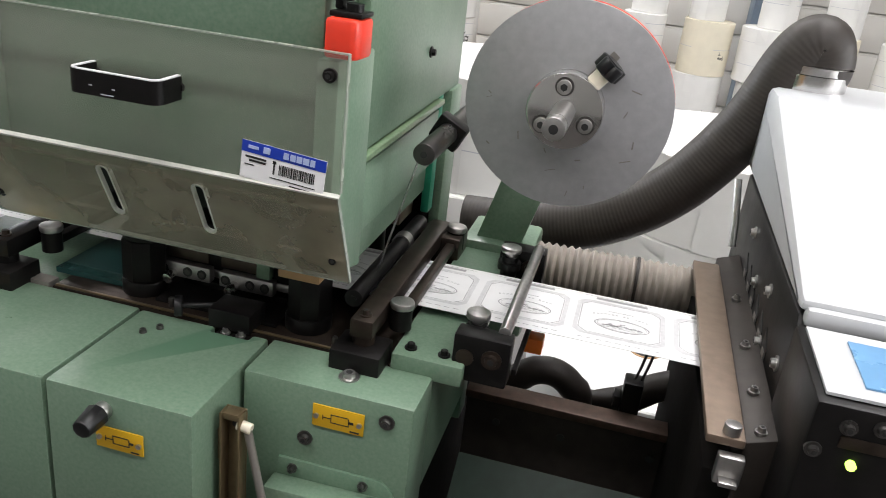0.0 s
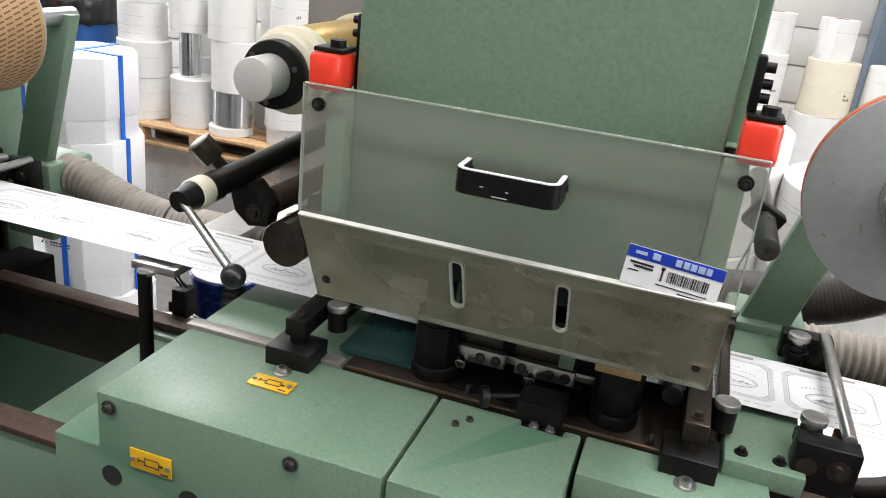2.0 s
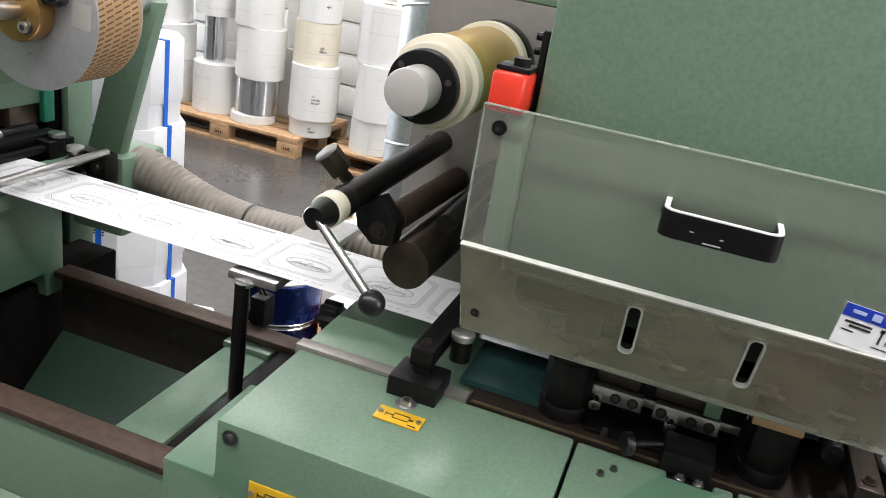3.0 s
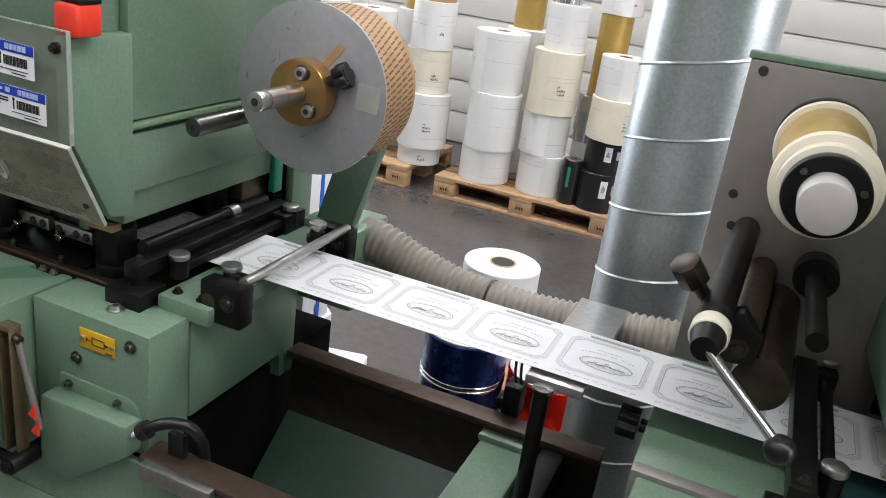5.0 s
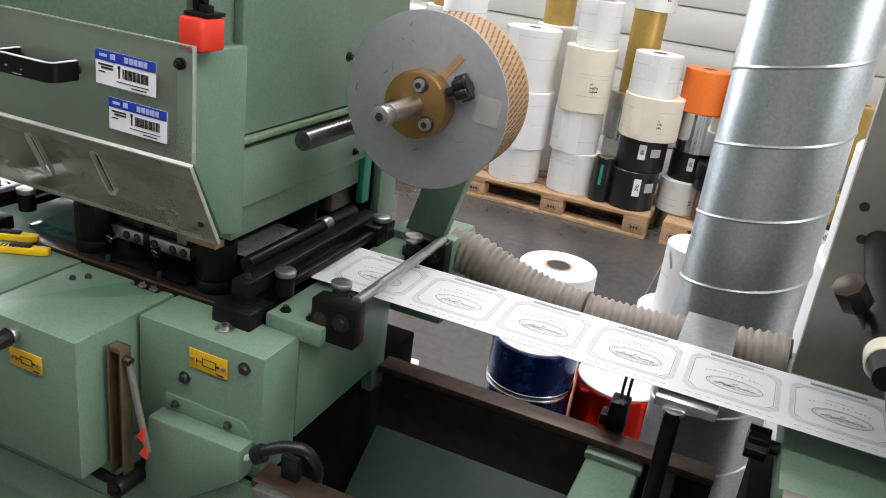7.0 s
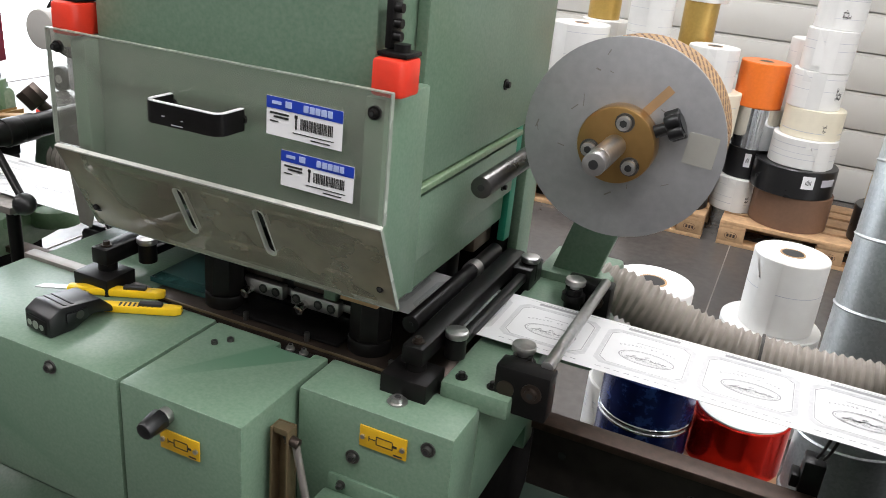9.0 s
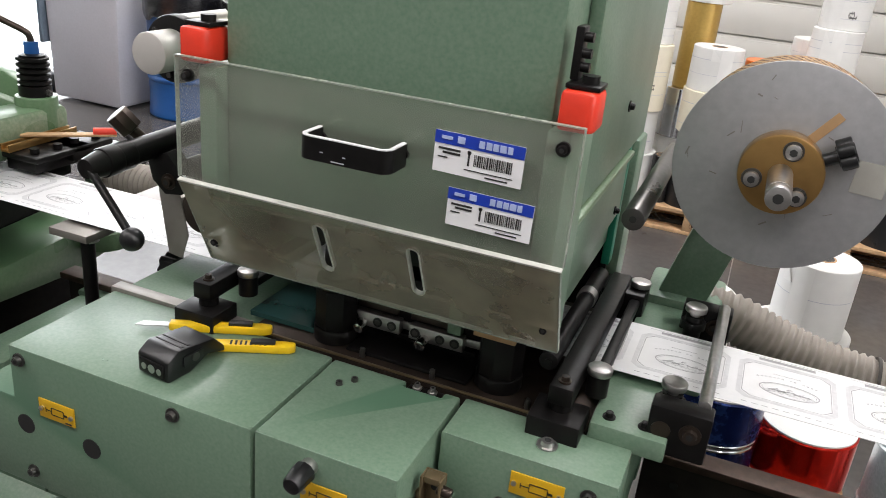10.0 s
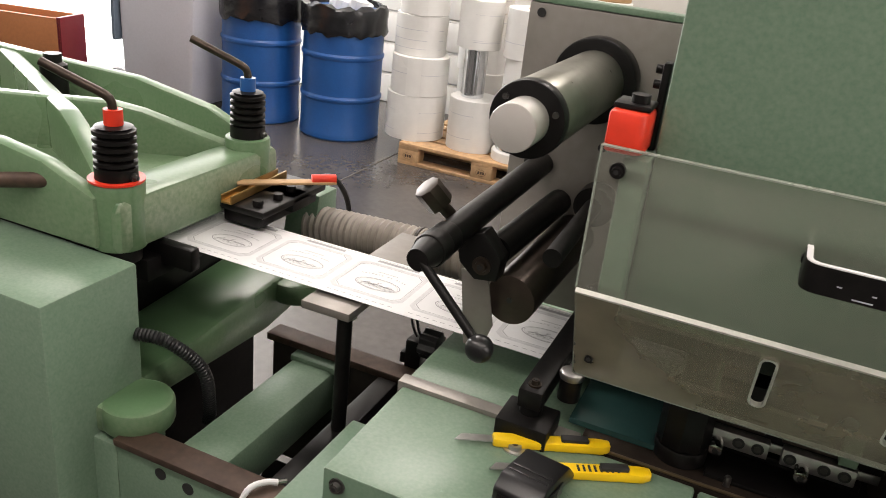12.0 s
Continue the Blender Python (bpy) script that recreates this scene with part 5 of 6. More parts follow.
def pallet(x, y, rz=0.0, group="pallets"):
    p = thing("pallet", "worn wooden euro pallet loaded with paper rolls", "pallet", x, y, 0, group, rz)
    def plank(x0, x1, y0, y1, z0, z1, name="board"):
        bm = B()
        box(bm, x0, x1, y0, y1, z0, z1, 0.002)
        return part(name, bm, WOOD, p)
    for a, b in ((0, .145), (.1825, .2825), (.3275, .4725), (.5175, .6175), (.655, .8)):
        plank(0, 1.2, a, b, 0.122, 0.144)
    for a in (0, .5275, 1.055):
        plank(a, a + .145, 0, .8, 0.1, 0.122)
    for a, b in ((0, .1), (.3275, .4725), (.7, .8)):
        plank(0, 1.2, a, b, 0, 0.022)
        for c in (0, .5275, 1.055):
            bl = plank(c, c + .145, a, b, 0.022, 0.1, "block")
            if a == 0:
                bm = B()
                r = [(c + .0725 + .035 * math.cos(t), .061 + .022 * math.sin(t)) for t in (2 * math.pi * i / 24 for i in range(24))]
                for (u, v), (u2, v2) in zip(r, r[1:] + r[:1]):
                    bm.faces.new([bm.verts.new(q) for q in ((u, -0.001, v), (u2, -0.001, v2), (c + .0725 + (u2 - c - .0725) * .93, -0.001, .061 + (v2 - .061) * .93), (c + .0725 + (u - c - .0725) * .93, -0.001, .061 + (v - .061) * .93))])
                for k in range(3):
                    flat3 = ((c + .05 + k * .017, -0.001, .052), (c + .062 + k * .017, -0.001, .052), (c + .062 + k * .017, -0.001, .07), (c + .05 + k * .017, -0.001, .07))
                    bm.faces.new([bm.verts.new(q) for q in flat3])
                part("brand_mark", bm, RUST, bl)
    return p


for x in (-4.2, -2.79, -1.5, -0.2, 1.1):
    pallet(x, 4.75)


def roll(x, y, z, r, h, mat=None, core=True, label="white paper roll standing on end", marks=0, seed=0, lean=0.0):
    """A roll of web material standing on end, with a card core and a paper label."""
    rnd = random.Random(seed + int(x * 1000) + int(z * 777))
    t = thing("paper_roll", label, "paper roll", x, y, z, "stored rolls", rnd.uniform(-12, 12))
    bm = B()
    lathe(bm, [(r - 0.004, 0), (r, 0.004), (r, h - 0.004), (r - 0.004, h), (0.042, h - 0.001)] if core else [(r - 0.004, 0), (r, 0.004), (r, h - 0.004), (r - 0.004, h)], 44)
    b = part("wound_material", bm, mat or PAPER, t)
    if core:
        bm = B()
        lathe(bm, [(0.042, h - 0.02), (0.042, h + 0.001), (0.036, h + 0.001), (0.036, h - 0.018)], 28)
        part("core", bm, TAN, t)
        bm = B()
        cyl(bm, (0, 0, h - 0.0006), (0, 0, h + 0.0006), 0.036, seg=24)
        part("core_hole", bm, INK, t)
    def patch(a0, a1, z0, z1, cut, off):
        """A bit of sheet on the roll's side; cut drops one upper corner (a torn edge)."""
        n = max(5, round(abs(a1 - a0) / 0.14))
        row = [[bm.verts.new(((r + off) * math.cos(a0 + (a1 - a0) * k / n), (r + off) * math.sin(a0 + (a1 - a0) * k / n), z)) for k in range(n + 1)] for z in (z0, z1)]
        for k in range(n + 1):
            row[1][k].co.z -= cut * k / n
        for k in range(n):
            bm.faces.new((row[0][k], row[0][k + 1], row[1][k + 1], row[1][k]))
    if mat in (None, PAPER, CREAM) and h > 0.15:
        bm = B()
        a0 = radians(rnd.uniform(-135, -50))
        patch(a0, a0 + 0.5, 0.0, h - 0.002, 0.0, 0.003)
        patch(a0 - 0.35, a0 + 0.02, h * 0.72 if rnd.random() < 0.5 else 0.03, h, rnd.uniform(0.02, 0.1), 0.0045)
        part("torn_sheet", bm, PAPER if mat is not CREAM else CREAM, t)
        bm = B()
        for k in range(rnd.randint(1, 3)):
            z = h * rnd.uniform(0.15, 0.9)
            patch(radians(-170), radians(-10), z, z + rnd.uniform(0.0012, 0.003), 0.0, 0.0012)
        part("winding_line", bm, GREY_BIN, t)
    if mat is BLACK_FILM:
        bm = B()
        a0 = radians(-88)
        patch(a0, a0 + 0.3, h * 0.4, h * 0.85, 0, 0.0015)
        tg = part("tag", bm, TEAL if r < 0.08 else STICKER, t, "small bright tag")
        if r > 0.08:
            bm = B()
            for k in range(5):
                patch(a0 + 0.08 + 0.03 * k, a0 + 0.095 + 0.03 * k, h * 0.55, h * (0.68 + 0.03 * (k % 3)), 0, 0.0025)
            part("writing", bm, INK, tg)
            bm = B()
            patch(a0 + 0.5, a0 + 0.95, h * 0.5, h * 0.75, 0, 0.0015)
            part("tape", bm, GREY_BIN, t)
    if marks:
        bm = B()
        a0 = radians(-90 + rnd.uniform(5, 40))
        for k in range(marks):
            u = a0 + (k % 6) * 0.055
            v = h * 0.35 + (k // 6) * 0.022
            m = Matrix.Rotation(u, 4, 'Z') @ Matrix.Translation((r + 0.0006, 0, v)) @ Matrix.Rotation(rnd.uniform(-0.9, 0.9), 4, 'X')
            box(bm, -0.0004, 0.0004, -0.0011, 0.0011, -0.004 - 0.008 * rnd.random(), 0.004 + 0.012 * rnd.random(), 0, m)
            box(bm, -0.0004, 0.0004, -0.006, 0.002 + 0.006 * rnd.random(), -0.001, 0.001, 0, m)
        part("markings", bm, INK, t)
    return t


def stack(x, y, z, rows, seed=0):
    for i, (r, h, mat, marks, lab) in enumerate(rows):
        roll(x + 0.012 * ((i * 7 + seed) % 3 - 1), y + 0.01 * ((i * 5 + seed) % 3 - 1), z, r, h, mat, i == len(rows) - 1, lab, marks, seed)
        z += h + 0.0005


W, Cc = "white paper roll standing on a pallet", "cream paper roll standing on a pallet"
P = 0.1445
stack(-4.215, 5.0, P, [(.2, .30, PAPER, 0, W), (.19, .25, PAPER, 0, W), (.17, .26, PAPER, 0, W), (.16, .3, PAPER, 0, W)], 1)
stack(-3.80, 4.98, P, [(.165, .34, PAPER, 18, "white roll with printed sheet label"), (.075, .32, SILVER, 0, "narrow silver film roll on a white roll"), (.14, .3, PAPER, 0, W)], 2)
stack(-3.44, 4.95, P, [(.155, .06, PAPER, 0, W), (.15, .25, SILVER, 0, "silver film roll on a white roll"), (.165, .34, PAPER, 0, W), (.16, .3, PAPER, 0, W)], 3)
stack(-3.02, 4.97, P, [(.145, .12, PAPER, 8, W), (.165, .36, PAPER, 14, W), (.15, .28, CREAM, 10, Cc), (.14, .3, PAPER, 4, W), (.12, .25, TAN, 0, "brown paper roll standing on end")], 4)
stack(-3.9, 5.36, P, [(.18, .45, PAPER, 0, W), (.17, .4, PAPER, 0, W), (.16, .4, PAPER, 0, W)], 5)
stack(-3.3, 5.36, P, [(.18, .5, PAPER, 0, W), (.16, .45, PAPER, 0, W), (.12, .45, GOLD, 0, "gold foil roll standing on end")], 6)
stack(-2.525, 4.94, P, [(.165, .22, PAPER, 0, W), (.168, .36, PAPER, 0, W), (.172, .37, PAPER, 0, W)], 7)
stack(-2.155, 4.95, P, [(.155, .26, PAPER, 0, W), (.15, .26, PAPER, 0, W), (.155, .38, CREAM, 14, Cc), (.125, .27, PAPER, 0, W), (.09, .3, SILVER, 0, "shiny silver film roll standing on end")], 8)
stack(-1.74, 4.93, P, [(.145, .24, BLACK_FILM, 0, "black film roll with a paper tag"), (.145, .2, BLACK_FILM, 0, "black film roll with a paper tag"), (.175, .25, CREAM, 16, Cc), (.14, .24, PAPER, 0, W)], 9)
stack(-1.93, 4.86, P, [(.06, .28, BLACK_FILM, 0, "small black film roll with a green tag")], 10)
stack(-1.9, 5.2, P, [(.15, .34, PAPER, 0, W), (.14, .3, SILVER, 0, "shiny silver film roll standing on end"), (.1, .5, GOLD, 0, "gold foil roll standing on end"), (.13, .2, PAPER, 6, W)], 11)
stack(-1.46, 5.08, P, [(.14, .2, PAPER, 14, W), (.12, .18, BLACK_FILM, 0, "glossy black film roll standing on end"), (.13, .24, SILVER, 0, "shiny silver film roll standing on end"), (.135, .25, ORANGE, 0, "bright orange film roll on top")], 12)
stack(-2.5, 5.35, P, [(.17, .5, PAPER, 0, W), (.15, .45, PAPER, 0, W), (.1, .4, GOLD, 0, "gold foil roll standing on end")], 13)
stack(-1.17, 4.98, P, [(.215, .2, BROWN_ROLL, 0, "brown paper roll standing on end"), (.225, .16, BLACK_FILM, 0, "glossy black film roll standing on end"), (.175, .16, PAPER, 0, W), (.16, .16, CREAM, 12, Cc), (.14, .2, PAPER, 14, W), (.13, .22, PAPER, 12, W), (.125, .2, PAPER, 10, W)], 14)
stack(-0.62, 4.97, P, [(.2, .2, BLACK_FILM, 0, "glossy black film roll standing on end"), (.17, .16, GOLD, 0, "gold foil roll standing on end"), (.13, .18, SILVER, 8, "shiny silver film roll standing on end"), (.12, .3, GOLD, 0, "gold foil roll standing on end")], 15)
stack(-1.25, 5.36, P, [(.16, .5, GOLD, 0, "gold foil roll standing on end"), (.14, .5, PAPER, 0, W)], 16)
for i, x in enumerate((-0.05, 0.3, 0.66, 1.0, 1.35)):
    stack(x, 4.98 + 0.05 * (i % 2), P, [(.165, .4, PAPER, 0, W), (.15, .35, PAPER, 12, W), (.12 + .02 * (i % 3), .3, CREAM if i % 2 else PAPER, 8, W), (.1, .22, PAPER, 0, W)], 20 + i)

# rolls standing behind the hose
stack(-1.53, 2.28, 0.0, [(.12, .36, PAPER, 0, "white paper roll standing on the floor"), (.12, .345, PAPER, 0, "white paper roll standing on the floor")], 31)
stack(-1.15, 2.9, 0.0, [(.165, .22, PAPER, 0, "wide white roll on the floor"), (.17, .18, PAPER, 0, "wide white roll on the floor"), (.125, .27, PAPER, 0, "white roll with grey bands")], 32)


def foil_drum(name, x, y, z, r, h, mat, label):
    t = thing(name, label, "foil roll", x, y, z, "foil rolls")
    bm = B()
    lathe(bm, [(r - .003, 0), (r, .003), (r, h - .003), (r - .003, h)], 56)
    part("wound_foil", bm, mat, t)
    bm = B()
    cyl(bm, (0, 0, h), (0, 0, h + 0.004), r - 0.004, seg=56)
    part("paper_top", bm, PAPER, t)
    return t


bm = B()
bench = thing("low_bench", "low brown wooden bench carrying foil rolls", "bench", -1.3, 1.72, 0)
box(bm, -0.22, 0.2, -0.13, 0.25, 0.5, 0.53, 0.004)
part("top", bm, WOOD, bench)
for sx in (-0.19, 0.17):
    for sy in (-0.1, 0.22):
        bm = B()
        box(bm, sx - 0.02, sx + 0.02, sy - 0.02, sy + 0.02, 0, 0.5, 0.002)
        part("leg", bm, WOOD, bench)
can = foil_drum("foil_roll", -1.41, 1.70, 0.531, 0.105, 0.10, BLUE_FOIL, "dark blue patterned foil roll with silver bands")
foil_drum("foil_roll", -1.41, 1.70, 0.637, 0.105, 0.11, BLUE_FOIL, "dark blue patterned foil roll with silver bands")
for z in (0.096, 0.108):
    bm = B()
    lathe(bm, [(0.1045, z - 0.004), (0.107, z - 0.002), (0.107, z + 0.002), (0.1045, z + 0.004)], 56)
    part("silver_band", bm, SILVER, can)
foil_drum("foil_roll", -1.205, 1.78, 0.531, 0.108, 0.13, RED_FOIL, "glossy red foil roll on the bench")


def drum(x, y, bag):
    d = thing("steel_drum", "blue steel drum lined with a black bin bag", "drum", x, y, 0, "blue drums")
    bm = B()
    lathe(bm, [(.275, 0), (.288, .01), (.288, .05), (.283, .06), (.283, .27), (.293, .285), (.293, .3), (.283, .315), (.283, .56), (.293, .575), (.293, .59), (.283, .605),
               (.283, .85), (.29, .86), (.29, .88), (.28, .885)], 48)
    part("shell", bm, DRUM_BLUE, d)
    bm = B()
    rnd = random.Random(int(x * 100))
    rows = []
    for z, r in ((.73, .299), (.76, .306), (.79, .301), (.84, .304), (.88, .305), (.915, .30), (.92, .26), (.80, .24)):
        rows.append([bm.verts.new(((r + rnd.uniform(-.006, .006)) * math.cos(a), (r + rnd.uniform(-.006, .006)) * math.sin(a), z + rnd.uniform(-.018, .018))) for a in (2 * math.pi * k / 40 for k in range(40))])
    for a, b in zip(rows, rows[1:]):
        for k in range(40):
            bm.faces.new((a[k], a[(k + 1) % 40], b[(k + 1) % 40], b[k]))
    part("bin_bag", bm, BAG, d, "crumpled black bin bag over the rim")
    for i in range(9):
        bm = B()
        a, rr = rnd.uniform(0, 6.28), rnd.uniform(0, .15)
        cyl(bm, (rr * math.cos(a), rr * math.sin(a), .82), (rr * math.cos(a) + .03, rr * math.sin(a), .93 + .04 * rnd.random()), .07, seg=10)
        part("waste_paper", bm, CARD, d)
    return d


drum(-4.88, 5.12, 1)
drum(-5.55, 5.08, 1)
# wheeled grey bin
b = thing("wheeled_bin", "large grey plastic wheeled bin with dark lid", "bin", -6.27, 5.1, 0)
bm = B()
prism(bm, [(-.33, .012), (.33, .012), (.36, 1.02), (-.36, 1.02)], 'y', -.33, .33, .04)
part("body", bm, GREY_BIN, b)
bm = B()
box(bm, -.40, -.36, -.36, .36, .42, 1.08, .015), box(bm, -.39, .39, -.37, .37, 1.03, 1.08, .015)
part("lid", bm, COLUMN, b)
for y in (-.3, .3):
    bm = B()
    cyl(bm, (-.42, y - .03, .1), (-.42, y + .03, .1), .1, seg=28, bevel=.01)
    w = part("wheel", bm, BLACK_PLASTIC, b)
    bm = B()
    cyl(bm, (-.42, y - .032, .1), (-.42, y + .032, .1), .035, seg=20)
    part("wheel_hub", bm, STEEL, w)

# strapped white cartons in front of the pallets


def carton(x, y, z, w, d, h, rz, label="white carton tied with blue strap", tied=True):
    c = thing("carton", label, "carton", x, y, z, "cartons", rz)
    bm = B()
    def plan(o, k):
        return [(k, -o), (w - k, -o), (w + o, k), (w + o, d - k), (w - k, d + o), (k, d + o), (-o, d - k), (-o, k)]
    k = 0.085 if tied else 0.004
    prism(bm, plan(0, k), 'z', 0, h, 0.004)
    part("box", bm, CARD, c)
    bm = B()
    prism(bm, plan(0.006, k), 'z', h * .28, h + .005, 0.003)
    part("box_lid", bm, CARD, c)
    bm = B()
    if not tied:
        for k in range(16):
            box(bm, w * .2 + k * .012, w * .2 + .007 + k * .012, -.009, -.0062, h * .8, h * .85 + .01 * (k % 3))
    if tied:
        box(bm, w * .47, w * .47 + .022, -.009, -.0062, 0, h + .006), box(bm, w * .47, w * .47 + .022, -.009, d + .009, h + .0052, h + .008), box(bm, w + .0062, w + .009, d * .45, d * .45 + .02, 0, h + .006)
    if tied:
        box(bm, -.009, -.0062, d * .45, d * .45 + .02, 0, h + .006), box(bm, -.009, w + .009, d * .45, d * .45 + .02, h + .0055, h + .0083)
    part("strap" if tied else "bar_code", bm, STRAP if tied else INK, c)
    bm = B()
    for k in range(3):
        prism(bm, [(w * .2 + .012 * k, h * .68), (w * .2 + .006 + .012 * k, h * .68), (w * .2 + .026, h * .78 - .012 * k)], 'y', -.0078, -.0066)
    for k in range(7):
        box(bm, w * .32 + k * .012, w * .32 + .009 + k * .012, -.0078, -.0066, h * .70, h * .72)
        box(bm, w * .32 + k * .012, w * .32 + .009 + k * .012, -.0078, -.0066, h * .665, h * .68)
    part("print", bm, INK, c)
    return c


for k in range(4):
    carton(-2.47 - 0.014 * k, 2.1 - 0.004 * k, 0.284 * k, .32, .34, .278, 3 - k)
carton(-2.17, 1.78, 0.0, .36, .28, .3, 14, "white carton with printed text on the floor", False)


# ---- the drying unit at the right ----
u = thing("drying_unit", "black drying unit with a white enamelled hood", "drying unit", 0.125, 0, 0)
bm = B()
prism(bm, [(0.80, 0.55), (0.80, 1.25), (0.82, 1.272), (1.36, 1.272), (1.36, 0.55)], 'x', 0.065, 0.085, 0.003)
sp = part("side_panel", bm, BLACK, u)
bm = B()
box(bm, -0.006, 0.032, 0.725, 1.20, 1.156, 1.166, 0.002)
ip = part("inlet_plate", bm, BROWN_STEEL, u, "brown steel inlet plate")
bm = B()
prism(bm, [(0.0325, 1.158), (0.0645, 1.17), (0.0645, 0.98), (0.0325, 0.98)], 'y', 0.735, 1.25, 0.002)
ib = part("inlet_bar", bm, DARK_PLATE, u, "dark bolted bar behind the inlet plate")
for y in (0.75, 0.83, 0.94, 1.08):
    screw(ib, (0.048, y, 1.165), 0.0042, 'z', STEEL)
bm = B()
cyl(bm, (0.018, 0.735, 1.165), (0.018, 0.735, 1.177), 0.0085, seg=18, bevel=0.001)
part("clamp_bolt", bm, STEEL, ip)
bm = B()
box(bm, 0.008, 0.034, 0.712, 0.7245, 1.12, 1.152, 0.002), box(bm, 0.012, 0.03, 0.70, 0.712, 1.125, 1.13, 0.001)
part("inlet_bracket", bm, STEEL, ip)
bm = B()
box(bm, 0.0, 0.032, 0.735, 1.25, 0.55, 1.12, 0.003)
part("inlet_side", bm, MATTE, u)
bm = B()
prism(bm, [(0.815, 1.272), (0.815, 1.29), (1.30, 1.412), (1.5, 1.412), (1.5, 1.272)], 'x', 0.063, 0.75, 0.012)
part("hood", bm, WHITE_METAL, u, "white enamelled sheet hood")
bm = B()
box(bm, 0.07, 0.75, 0.806, 0.824, 1.262, 1.283, 0.006)
part("hood_lip", bm, WHITE_METAL, u)
bm = B()
prism(bm, [(0.66, 0.55), (0.66, 1.262), (0.805, 1.266), (0.805, 0.55)], 'x', 0.062, 0.75, 0.004)
part("control_box", bm, BLACK, u)
q = part("panel_sheet", prism(B(), [(0.672, 1.2635), (0.795, 1.2665), (0.795, 1.2695), (0.672, 1.2665)], 'x', 0.07, 0.7), WHITE_METAL, u, "pale panel with a blue sheet")
part("blue_sheet", prism(B(), [(0.69, 1.2672), (0.775, 1.2693), (0.775, 1.2713), (0.69, 1.2692)], 'x', 0.105, 0.4), BLUE_SHEET, q)
for x, z in ((0.07, 1.215), (0.092, 1.243), (0.118, 1.248)):
    screw(u, (x, 0.66, z), 0.005)
bm = B()
cyl(bm, (0.103, 0.66, 1.208), (0.103, 0.655, 1.208), 0.0042, seg=16)
part("lamp", bm, LED, u, "lit green lamp")
bm = B()
box(bm, 0.088, 0.128, 0.6585, 0.66, 1.222, 1.234, 0.001)
part("name_plate", bm, OILED, u)
for y, z in ((0.84, 1.2), (0.97, 1.23), (1.17, 1.235), (0.83, 1.12), (0.83, 1.15), (0.95, 1.17), (1.07, 1.2)):
    screw(sp, (0.065, y, z), 0.006, '-x', STEEL)
for k in range(6):
    bm = B()
    prism(bm, [(0.90 + k * 0.05, 1.15), (0.93 + k * 0.05, 1.15), (0.93 + k * 0.05, 1.20), (0.90 + k * 0.05, 1.182)], 'x', 0.0638, 0.0652)
    vs = part("vent_slot", bm, INK, sp)
    bm = B()
    box(bm, 0.0632, 0.0640, 0.907 + k * 0.05, 0.923 + k * 0.05, 1.155, 1.178)
    part("slot_inside", bm, GREY_PLATE, vs)
bm = B()
cyl(bm, (0.125, 1.42, 1.412), (0.125, 1.42, 1.436), 0.056, seg=36)
part("hose_clamp", bm, CHROME, u)
bm = B()
tube(bm, [(0.055, 1.28, 1.17), (0.052, 1.3, 1.21), (0.045, 1.33, 1.27)], 0.006, 10)
part("gas_strut", bm, STEEL, u)
dh = thing("exhaust_hose", "thick black ribbed exhaust hose curving to the white hood", "hose", 0, 0, 0, "hoses")
bm = B()
tube(bm, [(0.256, 1.42, 1.42), (0.262, 1.42, 1.452), (0.25, 1.42, 1.478), (0.222, 1.42, 1.448), (0.172, 1.42, 1.33), (0.081, 1.42, 1.205), (-0.034, 1.42, 1.125), (-0.174, 1.42, 1.085), (-0.28, 1.42, 1.075)], 0.048, 26, 0.0003, 0.007, 0.0014)
part("hose_wall", bm, DARK_HOSE, dh)
bm = B()
cyl(bm, (0.25, 1.42, 1.437), (0.25, 1.42, 1.449), 0.0535, seg=36)
part("clamp_ring", bm, STEEL, dh)
for pts in ([(-0.13, 1.2, 0.6), (-0.125, 1.2, 0.85), (-0.101, 1.2, 0.907), (-0.061, 1.2, 0.923), (-0.024, 1.2, 0.905), (-0.006, 1.2, 0.86), (0.0, 1.2, 0.6)], [(-0.02, 1.26, 0.6), (-0.01, 1.25, 0.82), (0.027, 1.22, 0.87), (0.068, 1.2, 0.902), (0.115, 1.2, 0.938), (0.18, 1.2, 0.965)]):
    hs = thing("drain_hose", "thin black hose under the web", "hose", 0, 0, 0, "hoses")
    part("hose_wall", tube(B(), pts, 0.024, 16), DARK_HOSE, hs)


# jumbo rolls of white paper behind the press
J = "large white jumbo paper roll standing behind the press"
for i, (x, y, top) in enumerate(((-0.42, 2.6, .34), (0.3, 2.5, .24), (1.05, 2.7, .3), (0.15, 1.95, 0))):
    stack(x, y, 0, [(.38, .84, PAPER, 0, J), (.375, top, PAPER, 0, J)] if top else [(.3, .62, PAPER, 0, J)], 60 + i)


# ---- the die cutter at the left end ----
c = thing("die_cutter", "pale green cast die cutter with spring posts", "die cutting press", -2.7, 0, 0)
bm = B()
box(bm, -0.9, 0.06, 0.632, 0.79, 0.74, 1.164, 0.004)
part("housing", bm, GREEN, c)
bm = B()
box(bm, -0.9, 0.10, 0.695, 0.79, 0.05, 0.94, 0.004)
part("base", bm, GREEN, c)
# black block for the unlit inside of the base
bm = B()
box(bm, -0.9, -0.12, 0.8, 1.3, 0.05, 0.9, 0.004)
part("base_shade_block", bm, MATTE, c)
bm = B()
prism(bm, [(-0.9, 0.79), (-0.02, 0.79), (0.03, 0.82), (0.03, 1.12), (-0.01, 1.15), (-0.9, 1.15)], 'z', 1.175, 1.222, 0.01)
